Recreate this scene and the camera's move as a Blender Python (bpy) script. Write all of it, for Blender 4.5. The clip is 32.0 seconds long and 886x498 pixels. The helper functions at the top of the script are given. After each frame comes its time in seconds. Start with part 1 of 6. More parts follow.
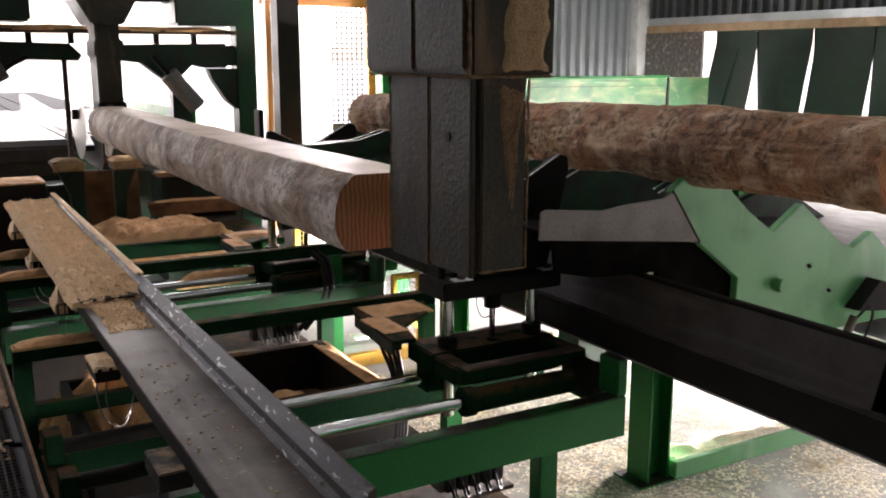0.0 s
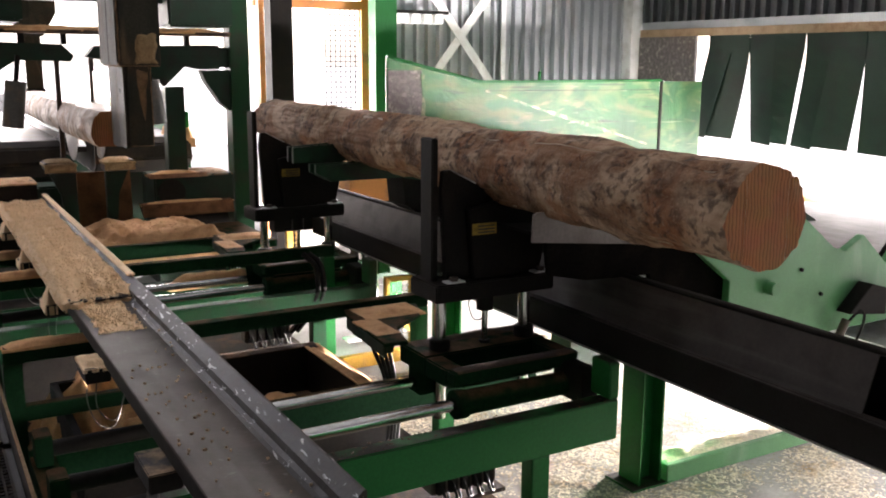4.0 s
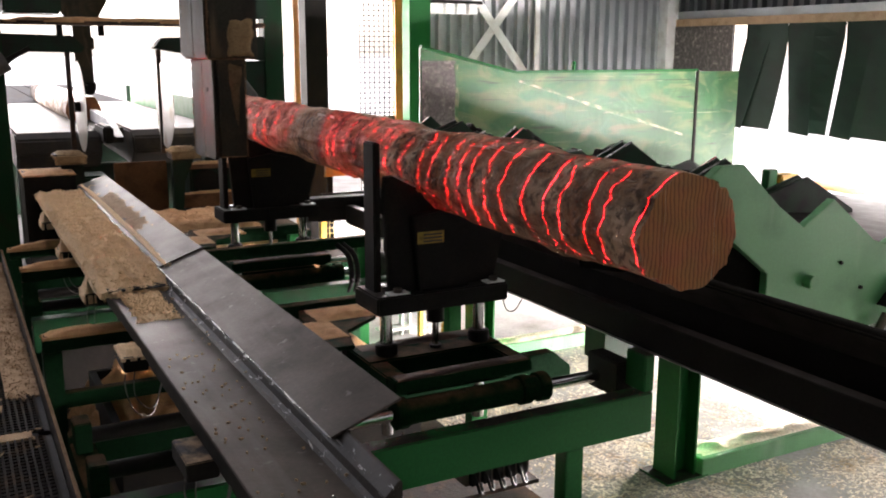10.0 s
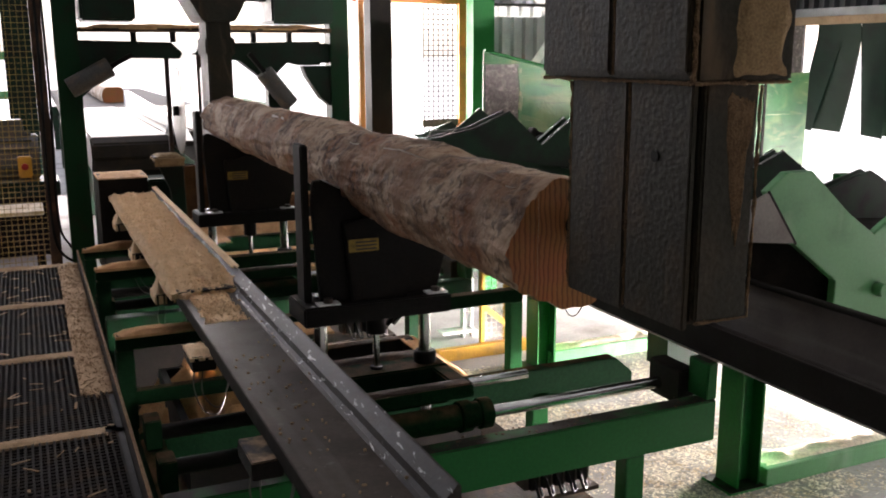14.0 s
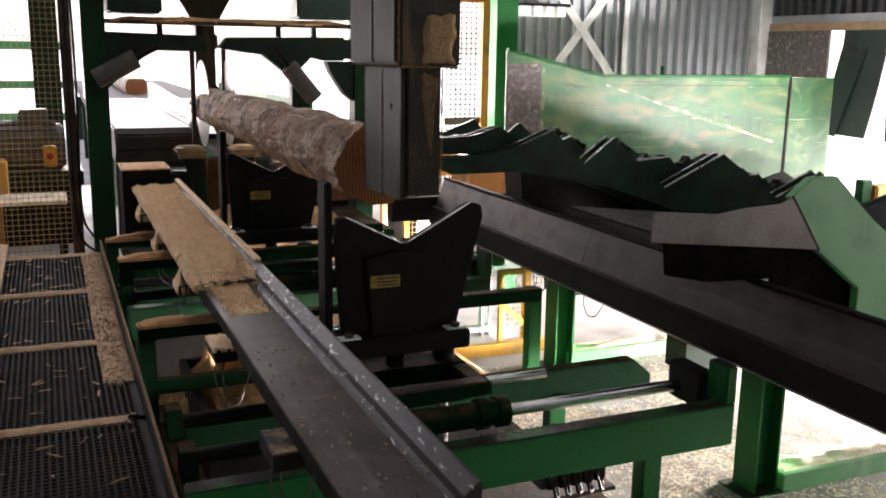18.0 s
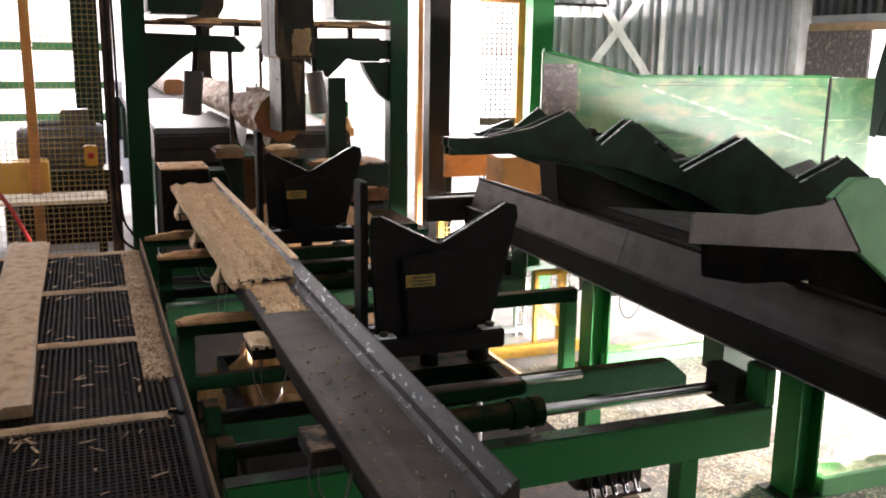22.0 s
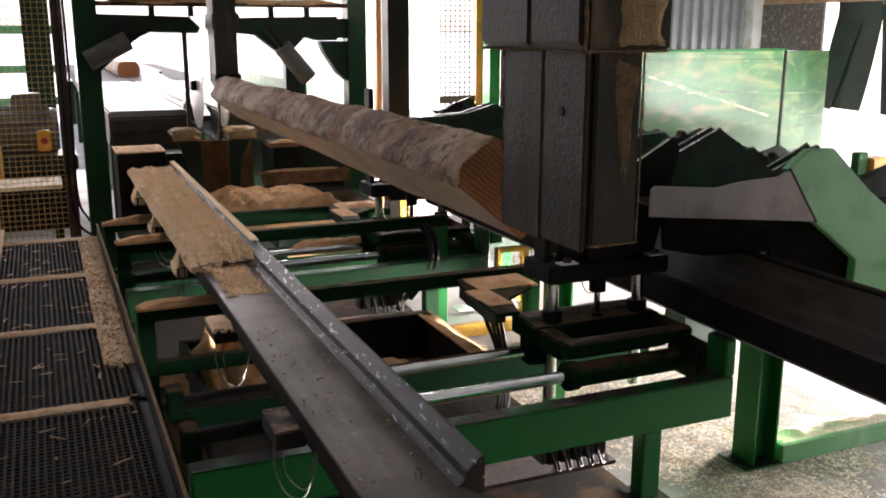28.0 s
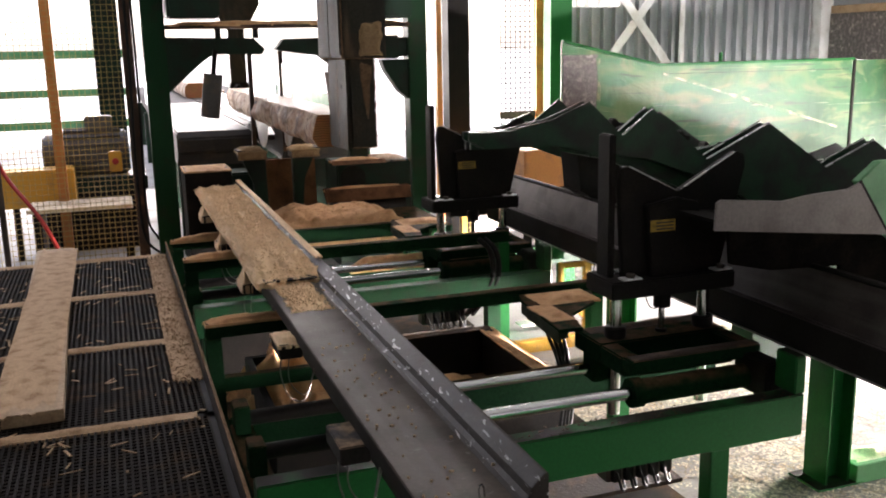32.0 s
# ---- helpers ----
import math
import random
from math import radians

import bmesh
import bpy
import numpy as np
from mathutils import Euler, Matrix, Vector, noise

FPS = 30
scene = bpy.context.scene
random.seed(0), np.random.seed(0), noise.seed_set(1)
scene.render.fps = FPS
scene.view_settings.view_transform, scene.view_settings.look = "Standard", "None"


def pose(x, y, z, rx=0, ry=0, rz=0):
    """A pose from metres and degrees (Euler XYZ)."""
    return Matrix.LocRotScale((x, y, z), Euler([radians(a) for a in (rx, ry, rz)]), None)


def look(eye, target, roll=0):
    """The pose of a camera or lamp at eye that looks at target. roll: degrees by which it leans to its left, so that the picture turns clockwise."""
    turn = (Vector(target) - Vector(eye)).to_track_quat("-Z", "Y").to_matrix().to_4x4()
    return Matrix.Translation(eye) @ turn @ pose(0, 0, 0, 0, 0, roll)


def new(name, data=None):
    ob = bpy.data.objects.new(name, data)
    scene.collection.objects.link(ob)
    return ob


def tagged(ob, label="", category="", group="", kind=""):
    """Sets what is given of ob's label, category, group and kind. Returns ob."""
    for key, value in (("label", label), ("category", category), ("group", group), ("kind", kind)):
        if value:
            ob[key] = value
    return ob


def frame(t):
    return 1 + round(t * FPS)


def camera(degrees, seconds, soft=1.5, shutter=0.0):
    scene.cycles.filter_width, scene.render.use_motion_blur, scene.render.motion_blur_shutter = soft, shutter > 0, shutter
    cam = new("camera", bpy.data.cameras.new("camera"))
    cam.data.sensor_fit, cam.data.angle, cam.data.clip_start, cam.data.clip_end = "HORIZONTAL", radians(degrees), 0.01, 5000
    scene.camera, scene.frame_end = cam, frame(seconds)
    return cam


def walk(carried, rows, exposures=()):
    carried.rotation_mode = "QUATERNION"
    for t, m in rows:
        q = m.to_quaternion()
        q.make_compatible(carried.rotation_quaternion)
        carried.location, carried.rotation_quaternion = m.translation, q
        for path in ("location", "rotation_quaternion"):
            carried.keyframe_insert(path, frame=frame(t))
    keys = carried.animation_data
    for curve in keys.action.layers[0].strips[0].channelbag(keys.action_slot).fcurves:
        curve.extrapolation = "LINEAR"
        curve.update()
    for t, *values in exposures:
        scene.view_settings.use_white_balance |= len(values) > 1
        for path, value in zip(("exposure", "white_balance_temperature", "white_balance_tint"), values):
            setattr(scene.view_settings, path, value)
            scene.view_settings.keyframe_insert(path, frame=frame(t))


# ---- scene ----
FOV = 51.0
cam = camera(FOV, 32.0, soft=1.9, shutter=0.3)
PATH = [
    (0.0, pose(0.017, 0.008, 2.156, 78.38, -0.06, -29.57)),
    (0.5, pose(0.015, 0.009, 2.152, 78.56, -0.22, -29.71)),
    (1.0, pose(0.012, 0.007, 2.153, 78.67, -0.34, -29.86)),
    (1.5, pose(0.015, 0.006, 2.150, 78.78, -0.34, -29.92)),
    (2.0, pose(0.014, 0.006, 2.150, 78.78, -0.36, -29.92)),
    (2.5, pose(0.020, 0.012, 2.154, 78.62, -0.37, -29.91)),
    (3.0, pose(0.024, 0.014, 2.149, 78.60, -0.31, -29.88)),
    (3.5, pose(0.025, 0.011, 2.146, 78.59, -0.29, -29.90)),
    (5.5, pose(0.018, 0.013, 2.153, 78.69, -0.67, -30.02)),
    (6.0, pose(0.019, 0.014, 2.153, 78.68, -0.74, -29.94)),
    (6.5, pose(0.022, 0.015, 2.148, 78.66, -0.63, -29.83)),
    (7.0, pose(0.025, 0.015, 2.151, 78.57, -0.51, -29.63)),
    (7.5, pose(0.025, 0.021, 2.150, 78.53, -0.38, -29.59)),
    (8.0, pose(0.026, 0.021, 2.152, 78.48, -0.38, -29.43)),
    (8.5, pose(0.026, 0.023, 2.147, 78.49, -0.33, -29.29)),
    (9.0, pose(0.024, 0.024, 2.150, 78.25, -0.39, -29.01)),
    (9.5, pose(0.020, 0.024, 2.151, 78.07, -0.27, -28.45)),
    (10.0, pose(0.017, 0.021, 2.150, 78.00, -0.16, -27.96)),
    (10.5, pose(0.012, 0.015, 2.149, 77.95, 0.01, -27.51)),
    (11.0, pose(0.011, 0.009, 2.153, 77.93, 0.15, -26.93)),
    (11.5, pose(0.020, 0.005, 2.164, 77.80, 0.07, -26.47)),
    (12.0, pose(0.022, 0.006, 2.166, 77.69, -0.13, -26.25)),
    (12.5, pose(0.023, 0.006, 2.167, 77.58, -0.01, -25.80)),
    (13.0, pose(0.020, 0.004, 2.165, 77.76, 0.15, -24.89)),
    (13.5, pose(0.018, -0.004, 2.167, 77.93, 0.27, -24.32)),
    (14.0, pose(0.010, -0.008, 2.172, 78.09, 0.23, -24.08)),
    (14.5, pose(0.004, -0.010, 2.171, 78.18, 0.01, -24.03)),
    (16.5, pose(-0.011, -0.013, 2.168, 78.16, -0.44, -23.59)),
    (17.0, pose(-0.013, -0.015, 2.172, 78.09, -0.49, -23.47)),
    (17.5, pose(-0.016, -0.016, 2.168, 78.08, -0.62, -23.08)),
    (18.0, pose(-0.022, -0.011, 2.173, 77.96, -0.85, -22.83)),
    (18.5, pose(-0.025, -0.012, 2.171, 77.93, -0.89, -22.71)),
    (19.0, pose(-0.033, -0.014, 2.173, 77.92, -0.82, -22.39)),
    (19.5, pose(-0.035, -0.013, 2.171, 77.97, -0.84, -22.15)),
    (20.0, pose(-0.040, -0.017, 2.171, 78.06, -0.87, -21.89)),
    (20.5, pose(-0.043, -0.018, 2.171, 78.01, -0.88, -21.57)),
    (21.0, pose(-0.040, -0.016, 2.171, 78.06, -0.82, -21.33)),
    (21.5, pose(-0.039, -0.014, 2.169, 77.98, -0.74, -21.10)),
    (22.0, pose(-0.043, -0.015, 2.170, 77.97, -0.76, -20.79)),
    (22.5, pose(-0.046, -0.016, 2.170, 78.05, -0.71, -20.63)),
    (23.0, pose(-0.050, -0.015, 2.170, 78.02, -0.74, -20.42)),
    (23.5, pose(-0.050, -0.011, 2.169, 78.00, -0.65, -20.24)),
    (24.0, pose(-0.047, -0.008, 2.171, 77.91, -0.72, -20.13)),
    (24.5, pose(-0.038, -0.004, 2.168, 77.81, -0.62, -19.89)),
    (26.5, pose(-0.034, -0.011, 2.165, 77.47, -0.43, -21.44)),
    (27.0, pose(-0.033, -0.009, 2.165, 77.08, -0.45, -22.98)),
    (27.5, pose(-0.033, -0.010, 2.166, 76.85, -0.14, -23.10)),
    (28.0, pose(-0.031, -0.010, 2.163, 76.72, -0.04, -23.25)),
    (28.5, pose(-0.027, -0.011, 2.161, 76.70, 0.84, -22.01)),
    (29.0, pose(-0.023, -0.009, 2.161, 76.83, 1.05, -21.69)),
    (29.5, pose(-0.025, -0.014, 2.162, 77.09, 0.98, -21.09)),
    (30.0, pose(-0.030, -0.018, 2.162, 77.25, 0.92, -20.79)),
    (30.5, pose(-0.036, -0.017, 2.165, 77.35, 0.89, -20.50)),
    (31.0, pose(-0.038, -0.016, 2.162, 77.53, 1.01, -20.13)),
    (31.5, pose(-0.038, -0.016, 2.164, 77.63, 1.12, -19.77)),
    (32.0, pose(-0.036, -0.016, 2.166, 77.72, 1.12, -19.64)),
]
walk(cam, PATH, exposures=[(0.0, 0.66, 6900, 20), (4.0, 0.78, 6900, 20), (7.0, 0.82, 6900, 20), (9.0, 0.48, 6900, 20), (12.0, 0.50, 6900, 20), (17.0, 0.54, 6900, 20), (21.0, 0.84, 6900, 20), (24.5, 0.87, 6900, 20), (28.0, 0.64, 6900, 20), (32.0, 0.76, 6900, 20)])

# ---- light ----
scene.view_settings.exposure = 0.0
world = bpy.data.worlds.new("overcast_sky")
scene.world = world
world.use_nodes = True
wn = world.node_tree.nodes
sky = wn.new("ShaderNodeTexSky")
sky.sky_type, sky.sun_disc = "NISHITA", False
sky.sun_elevation, sky.sun_rotation = radians(55), radians(60)
sky.air_density, sky.dust_density, sky.ozone_density = 1.0, 2.0, 0.6
wn["Background"].inputs[1].default_value = 0.44
haze = wn.new("ShaderNodeHueSaturation")
haze.inputs["Saturation"].default_value = 0.4      # overcast: the blue is mostly gone
world.node_tree.links.new(sky.outputs[0], haze.inputs["Color"])
world.node_tree.links.new(haze.outputs[0], wn["Background"].inputs[0])
sun = new("sun", bpy.data.lights.new("sun", "SUN"))
sun.data.energy, sun.data.angle, sun.data.color = 1.5, radians(12), (1.0, 0.96, 0.9)
sun.matrix_world = look((20, 25, 30), (4, 5, 0))


def window_lamp(name, at, toward, sx, sy, watts, colour=(1.0, 0.98, 0.95)):
    l = bpy.data.lights.new(name, "AREA")
    l.shape, l.size, l.size_y, l.energy, l.color = "RECTANGLE", sx, sy, watts, colour
    ob = new(name, l)
    ob.matrix_world = look(at, toward)
    return ob


window_lamp("back_door_daylight", (4.2, 10.9, 1.7), (3.0, 4, 0.8), 1.0, 3.0, 480)
# helper strip low in the log opening, added to flood the floor
window_lamp("floor_fill", (9.2, 4.9, 0.2), (3.5, 3.7, 0.0), 4.3, 0.34, 15000)
window_lamp("curtain_daylight_far", (9.2, 6.9, 0.7), (5.0, 7.6, 0.9), 4.0, 1.0, 110)
window_lamp("outfeed_daylight", (1.5, 15.5, 2.2), (1.6, 8, 1.2), 5.0, 3.5, 760)
# fill lamp in an added roof opening, out of view overhead
window_lamp("overhead_fill", (1.35, 5.25, 5.9), (1.35, 5.26, 0), 0.9, 3.5, 30, (1.0, 0.94, 0.86))


# ---- materials ----
def mat(name, base, rough=0.6, metal=0.0, dirt=None, dirt_amt=0.5, scale=6.0, grain=60.0, bump=0.15, var=0.25, dirt_up=False, spec=0.5):
    """Painted or bare surface with stains (large noise), grain (fine noise) and bump."""
    m = bpy.data.materials.new(name)
    m.use_nodes = True
    n, L = m.node_tree.nodes, m.node_tree.links.new
    bs = n["Principled BSDF"]
    tc = n.new("ShaderNodeTexCoord")
    big, fine = n.new("ShaderNodeTexNoise"), n.new("ShaderNodeTexNoise")
    big.inputs["Scale"].default_value, big.inputs["Detail"].default_value = scale, 6
    fine.inputs["Scale"].default_value, fine.inputs["Detail"].default_value = grain, 4
    L(tc.outputs["Object"], big.inputs["Vector"])
    L(tc.outputs["Object"], fine.inputs["Vector"])
    mx = n.new("ShaderNodeMix")
    mx.data_type = "RGBA"
    ramp = n.new("ShaderNodeValToRGB")
    lo = 0.62 - 0.3 * dirt_amt
    ramp.color_ramp.elements[0].position, ramp.color_ramp.elements[1].position = lo, lo + 0.22
    L(big.outputs["Fac"], ramp.inputs["Fac"])
    fac = ramp.outputs["Color"]
    if dirt_up:
        geo = n.new("ShaderNodeNewGeometry")
        sep = n.new("ShaderNodeSeparateXYZ")
        L(geo.outputs["Normal"], sep.inputs[0])
        mm = n.new("ShaderNodeMath")
        mm.operation, mm.use_clamp = "MULTIPLY", True
        add = n.new("ShaderNodeMath")
        add.operation, add.use_clamp = "MULTIPLY_ADD", True
        add.inputs[1].default_value, add.inputs[2].default_value = 1.5, -0.5
        L(sep.outputs["Z"], add.inputs[0])
        L(add.outputs[0], mm.inputs[0])
        L(ramp.outputs["Color"], mm.inputs[1])
        fac = mm.outputs[0]
    d = dirt or tuple(c * 0.5 for c in base)
    mx.inputs["A"].default_value, mx.inputs["B"].default_value = (*base, 1), (*d, 1)
    L(fac, mx.inputs["Factor"])
    hv = n.new("ShaderNodeHueSaturation")
    vr = n.new("ShaderNodeMapRange")
    vr.inputs["To Min"].default_value, vr.inputs["To Max"].default_value = 1 - var, 1 + var
    vr.inputs["From Min"].default_value, vr.inputs["From Max"].default_value = 0.25, 0.75
    L(fine.outputs["Fac"], vr.inputs["Value"])
    L(vr.outputs[0], hv.inputs["Value"])
    L(mx.outputs["Result"], hv.inputs["Color"])
    L(hv.outputs[0], bs.inputs["Base Color"])
    rr = n.new("ShaderNodeMapRange")
    rr.inputs["To Min"].default_value, rr.inputs["To Max"].default_value = max(rough - 0.15, 0.05), min(rough + 0.2, 1)
    L(big.outputs["Fac"], rr.inputs["Value"])
    L(rr.outputs[0], bs.inputs["Roughness"])
    bs.inputs["Metallic"].default_value = metal
    bs.inputs["Specular IOR Level"].default_value = spec
    if bump:
        b = n.new("ShaderNodeBump")
        b.inputs["Strength"].default_value, b.inputs["Distance"].default_value = bump, 0.01
        L(fine.outputs["Fac"], b.inputs["Height"])
        L(b.outputs[0], bs.inputs["Normal"])
    return m


M = {
    "green": mat("green_paint", (0.002, 0.082, 0.017), 0.5, dirt=(0.014, 0.013, 0.009), dirt_amt=1.1, dirt_up=True, var=0.15, bump=0.06, spec=0.13),
    # green darkened to stand for shade on recessed frames; its tops are dusty
    "green_dusty": mat("shade_dark_dusty_green", (0.004, 0.019, 0.008), 0.8, dirt=(0.07, 0.042, 0.023), dirt_amt=0.9, dirt_up=True, scale=9, bump=0.15, spec=0.02),
    # green with shade mixed in for far frame and apron beam; portal posts share it
    "green_post": mat("dark_post_and_shade_green", (0.003, 0.032, 0.011), 0.5, dirt=(0.014, 0.022, 0.012), dirt_amt=0.4, var=0.12, bump=0.05, spec=0.14),
    "green_light": mat("light_green_paint", (0.072, 0.235, 0.098), 0.42, dirt=(0.052, 0.16, 0.068), dirt_amt=0.4, var=0.08, bump=0.04, scale=3, spec=0.35),
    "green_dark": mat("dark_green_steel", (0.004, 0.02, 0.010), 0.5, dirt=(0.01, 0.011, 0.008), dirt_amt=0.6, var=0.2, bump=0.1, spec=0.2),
    "crust": mat("tan_dust_crust", (0.19, 0.12, 0.068), 0.95, dirt=(0.11, 0.068, 0.038), dirt_amt=0.5, scale=30, grain=200, bump=0.8, var=0.4, spec=0.1),
    "cake": mat("caked_sawdust", (0.34, 0.23, 0.125), 0.95, dirt=(0.25, 0.16, 0.085), dirt_amt=0.4, scale=25, grain=160, bump=0.9, var=0.3, spec=0.1),
    "tooth": mat("rubbed_green_steel", (0.004, 0.030, 0.012), 0.42, dirt=(0.007, 0.009, 0.007), dirt_amt=0.7, var=0.15, bump=0.08, spec=0.3),
    "apron": mat("bare_apron_steel", (0.15, 0.132, 0.122), 0.5, 0.1, dirt=(0.105, 0.09, 0.08), dirt_amt=0.4, var=0.15, bump=0.08, scale=5, spec=0.3),
    "dusty_black": mat("dusty_black_steel", (0.012, 0.010, 0.009), 0.7, dirt=(0.26, 0.17, 0.10), dirt_amt=0.75, dirt_up=True, scale=12, var=0.3, bump=0.2, spec=0.2),
    # pale colour for the highlight along the beam's lower lip
    "bright_edge": mat("lit_edge_line", (0.42, 0.40, 0.38), 0.4, 0.5, var=0.2, bump=0.05),
    "oily": mat("oily_dusty_sheet", (0.012, 0.010, 0.008), 0.5, dirt=(0.10, 0.052, 0.024), dirt_amt=0.5, scale=4, grain=90, var=0.4, bump=0.3, spec=0.05),
    "belt": mat("dark_rubber_belt", (0.026, 0.021, 0.017), 0.6, dirt=(0.07, 0.048, 0.03), dirt_amt=0.4, scale=4, var=0.2, bump=0.05, spec=0.25),
    "black": mat("black_steel", (0.0075, 0.0065, 0.006), 0.55, dirt=(0.014, 0.011, 0.009), dirt_amt=0.45, var=0.3, bump=0.08, spec=0.1),
    "grey_steel": mat("grey_steel", (0.072, 0.057, 0.047), 0.5, 0.1, dirt=(0.043, 0.034, 0.028), dirt_amt=0.55, var=0.2, bump=0.06, scale=5, spec=0.2),
    "beam_black": mat("black_beam_steel", (0.014, 0.0125, 0.0115), 0.8, 0.0, dirt=(0.013, 0.011, 0.0095), dirt_amt=0.4, var=0.2, bump=0.05, spec=0.1),
    "beam_grey": mat("grey_beam_plate", (0.040, 0.033, 0.029), 0.5, 0.0, dirt=(0.026, 0.021, 0.018), dirt_amt=0.5, var=0.14, bump=0.05, spec=0.25),
    "column": mat("resin_caked_steel", (0.027, 0.025, 0.017), 0.5, dirt=(0.060, 0.040, 0.023), dirt_amt=0.4, scale=5, grain=70, bump=0.3, var=0.3, spec=0.16),
    "rust": mat("rusty_dusty_steel", (0.034, 0.019, 0.011), 0.8, dirt=(0.13, 0.065, 0.032), dirt_amt=0.4, bump=0.4, scale=7),
    "chrome": mat("chrome_rod", (0.50, 0.50, 0.50), 0.14, 1.0, dirt=(0.32, 0.31, 0.30), var=0.06, bump=0.0),
    "dust": mat("sawdust", (0.64, 0.38, 0.20), 0.95, dirt=(0.48, 0.26, 0.125), dirt_amt=0.5, scale=14, grain=180, bump=0.15, var=0.25, spec=0.1),
    "dust_pale": mat("pale_sawdust", (0.86, 0.63, 0.40), 0.95, dirt=(0.78, 0.55, 0.33), dirt_amt=0.5, scale=14, grain=160, bump=0.15, var=0.25, spec=0.1),
    "dust_trodden": mat("trodden_sawdust", (0.46, 0.32, 0.20), 0.95, dirt=(0.30, 0.19, 0.11), dirt_amt=0.5, scale=14, grain=160, bump=0.2, var=0.3, spec=0.1),
    "chips": mat("wood_chips", (0.86, 0.77, 0.62), 0.9, dirt=(0.60, 0.47, 0.32), dirt_amt=0.45, var=0.35, bump=0, spec=0.03),
    "concrete": mat("stained_concrete", (0.36, 0.355, 0.345), 0.8, dirt=(0.20, 0.19, 0.18), dirt_amt=0.40, scale=1.6, grain=40, bump=0, var=0.14, spec=0.1),
    "yard": mat("pale_yard", (0.72, 0.71, 0.68), 0.9, dirt=(0.6, 0.59, 0.56), scale=0.3, bump=0.1),
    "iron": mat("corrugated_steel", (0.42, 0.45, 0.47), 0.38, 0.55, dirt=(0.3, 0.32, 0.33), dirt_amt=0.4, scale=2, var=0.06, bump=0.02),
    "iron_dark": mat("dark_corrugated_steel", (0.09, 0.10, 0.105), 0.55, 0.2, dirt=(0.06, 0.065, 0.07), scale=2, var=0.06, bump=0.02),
    "white": mat("white_paint", (0.78, 0.8, 0.8), 0.5, dirt=(0.6, 0.6, 0.58), var=0.05, bump=0.03),
    "timber": mat("sawn_timber", (0.40, 0.28, 0.17), 0.75, dirt=(0.30, 0.20, 0.115), dirt_amt=0.5, scale=8, grain=80, bump=0.2),
    "yellow": mat("yellow_paint", (0.62, 0.33, 0.03), 0.5, dirt=(0.35, 0.2, 0.06), dirt_amt=0.35, var=0.1),
    "orange": mat("orange_paint", (0.5, 0.19, 0.04), 0.5, dirt=(0.3, 0.13, 0.05), dirt_amt=0.4, var=0.1),
    "red": mat("red_plastic", (0.5, 0.03, 0.02), 0.4, var=0.05),
    "rubber": mat("green_rubber_strip", (0.008, 0.028, 0.017), 0.5, dirt=(0.012, 0.02, 0.015), dirt_amt=0.5, scale=3, var=0.15, spec=0.3),
    "cable": mat("black_hose", (0.008, 0.008, 0.008), 0.7, var=0.1, spec=0.2),
    "cable_grey": mat("grey_cable", (0.13, 0.12, 0.11), 0.5, var=0.1),
    "motor": mat("grey_motor", (0.06, 0.062, 0.06), 0.45, dirt=(0.14, 0.10, 0.065), dirt_amt=0.45),
    "wire": mat("yellow_wire", (0.45, 0.33, 0.1), 0.5, var=0.1, bump=0),
    "mesh_black": mat("black_grating", (0.010, 0.0075, 0.0055), 0.75, dirt=(0.05, 0.032, 0.018), dirt_amt=0.35, spec=0.04, scale=10, bump=0.2),
    "label": mat("yellow_label", (0.30, 0.19, 0.018), 0.6, dirt=(0.12, 0.075, 0.012), dirt_amt=0.4, scale=30, var=0.15, bump=0),
    "label_ink": mat("label_ink", (0.03, 0.025, 0.02), 0.6, bump=0),
    "blade": mat("saw_blade", (0.55, 0.53, 0.5), 0.35, 0.6, dirt=(0.4, 0.33, 0.25), dirt_amt=0.4, var=0.08, bump=0.02),
    "stone_dark": mat("lichened_board", (0.11, 0.10, 0.095), 0.85, dirt=(0.22, 0.2, 0.19), dirt_amt=0.5, scale=20, var=0.4, bump=0.3),
}


def overlay(m, colour, scale, lo, hi, rot=0.0, stretch=(1, 1, 1), distortion=0.0, amount=1.0, seed=0.0):
    """Worn marks of another colour over a material, where a stretched noise passes lo to hi."""
    n, L = m.node_tree.nodes, m.node_tree.links.new
    bs = n["Principled BSDF"]
    old = bs.inputs["Base Color"].links[0].from_socket
    tc, mp, nz, r, mx, sc = (n.new("ShaderNode" + k) for k in ("TexCoord", "Mapping", "TexNoise", "MapRange", "Mix", "Math"))
    mp.inputs["Location"].default_value = (seed, seed * 0.7, seed * 1.3)
    mp.inputs["Rotation"].default_value = (0, radians(rot), 0)
    mp.inputs["Scale"].default_value = stretch
    nz.inputs["Scale"].default_value, nz.inputs["Detail"].default_value, nz.inputs["Distortion"].default_value = scale, 6, distortion
    r.inputs["From Min"].default_value, r.inputs["From Max"].default_value = lo, hi
    sc.operation = "MULTIPLY"
    sc.inputs[1].default_value = amount
    L(tc.outputs["Object"], mp.inputs["Vector"])
    L(mp.outputs[0], nz.inputs["Vector"])
    L(nz.outputs["Fac"], r.inputs["Value"])
    L(r.outputs[0], sc.inputs[0])
    mx.data_type = "RGBA"
    mx.inputs["B"].default_value = (*colour, 1)
    L(sc.outputs[0], mx.inputs["Factor"])
    L(old, mx.inputs["A"])
    L(mx.outputs["Result"], bs.inputs["Base Color"])
    return nz


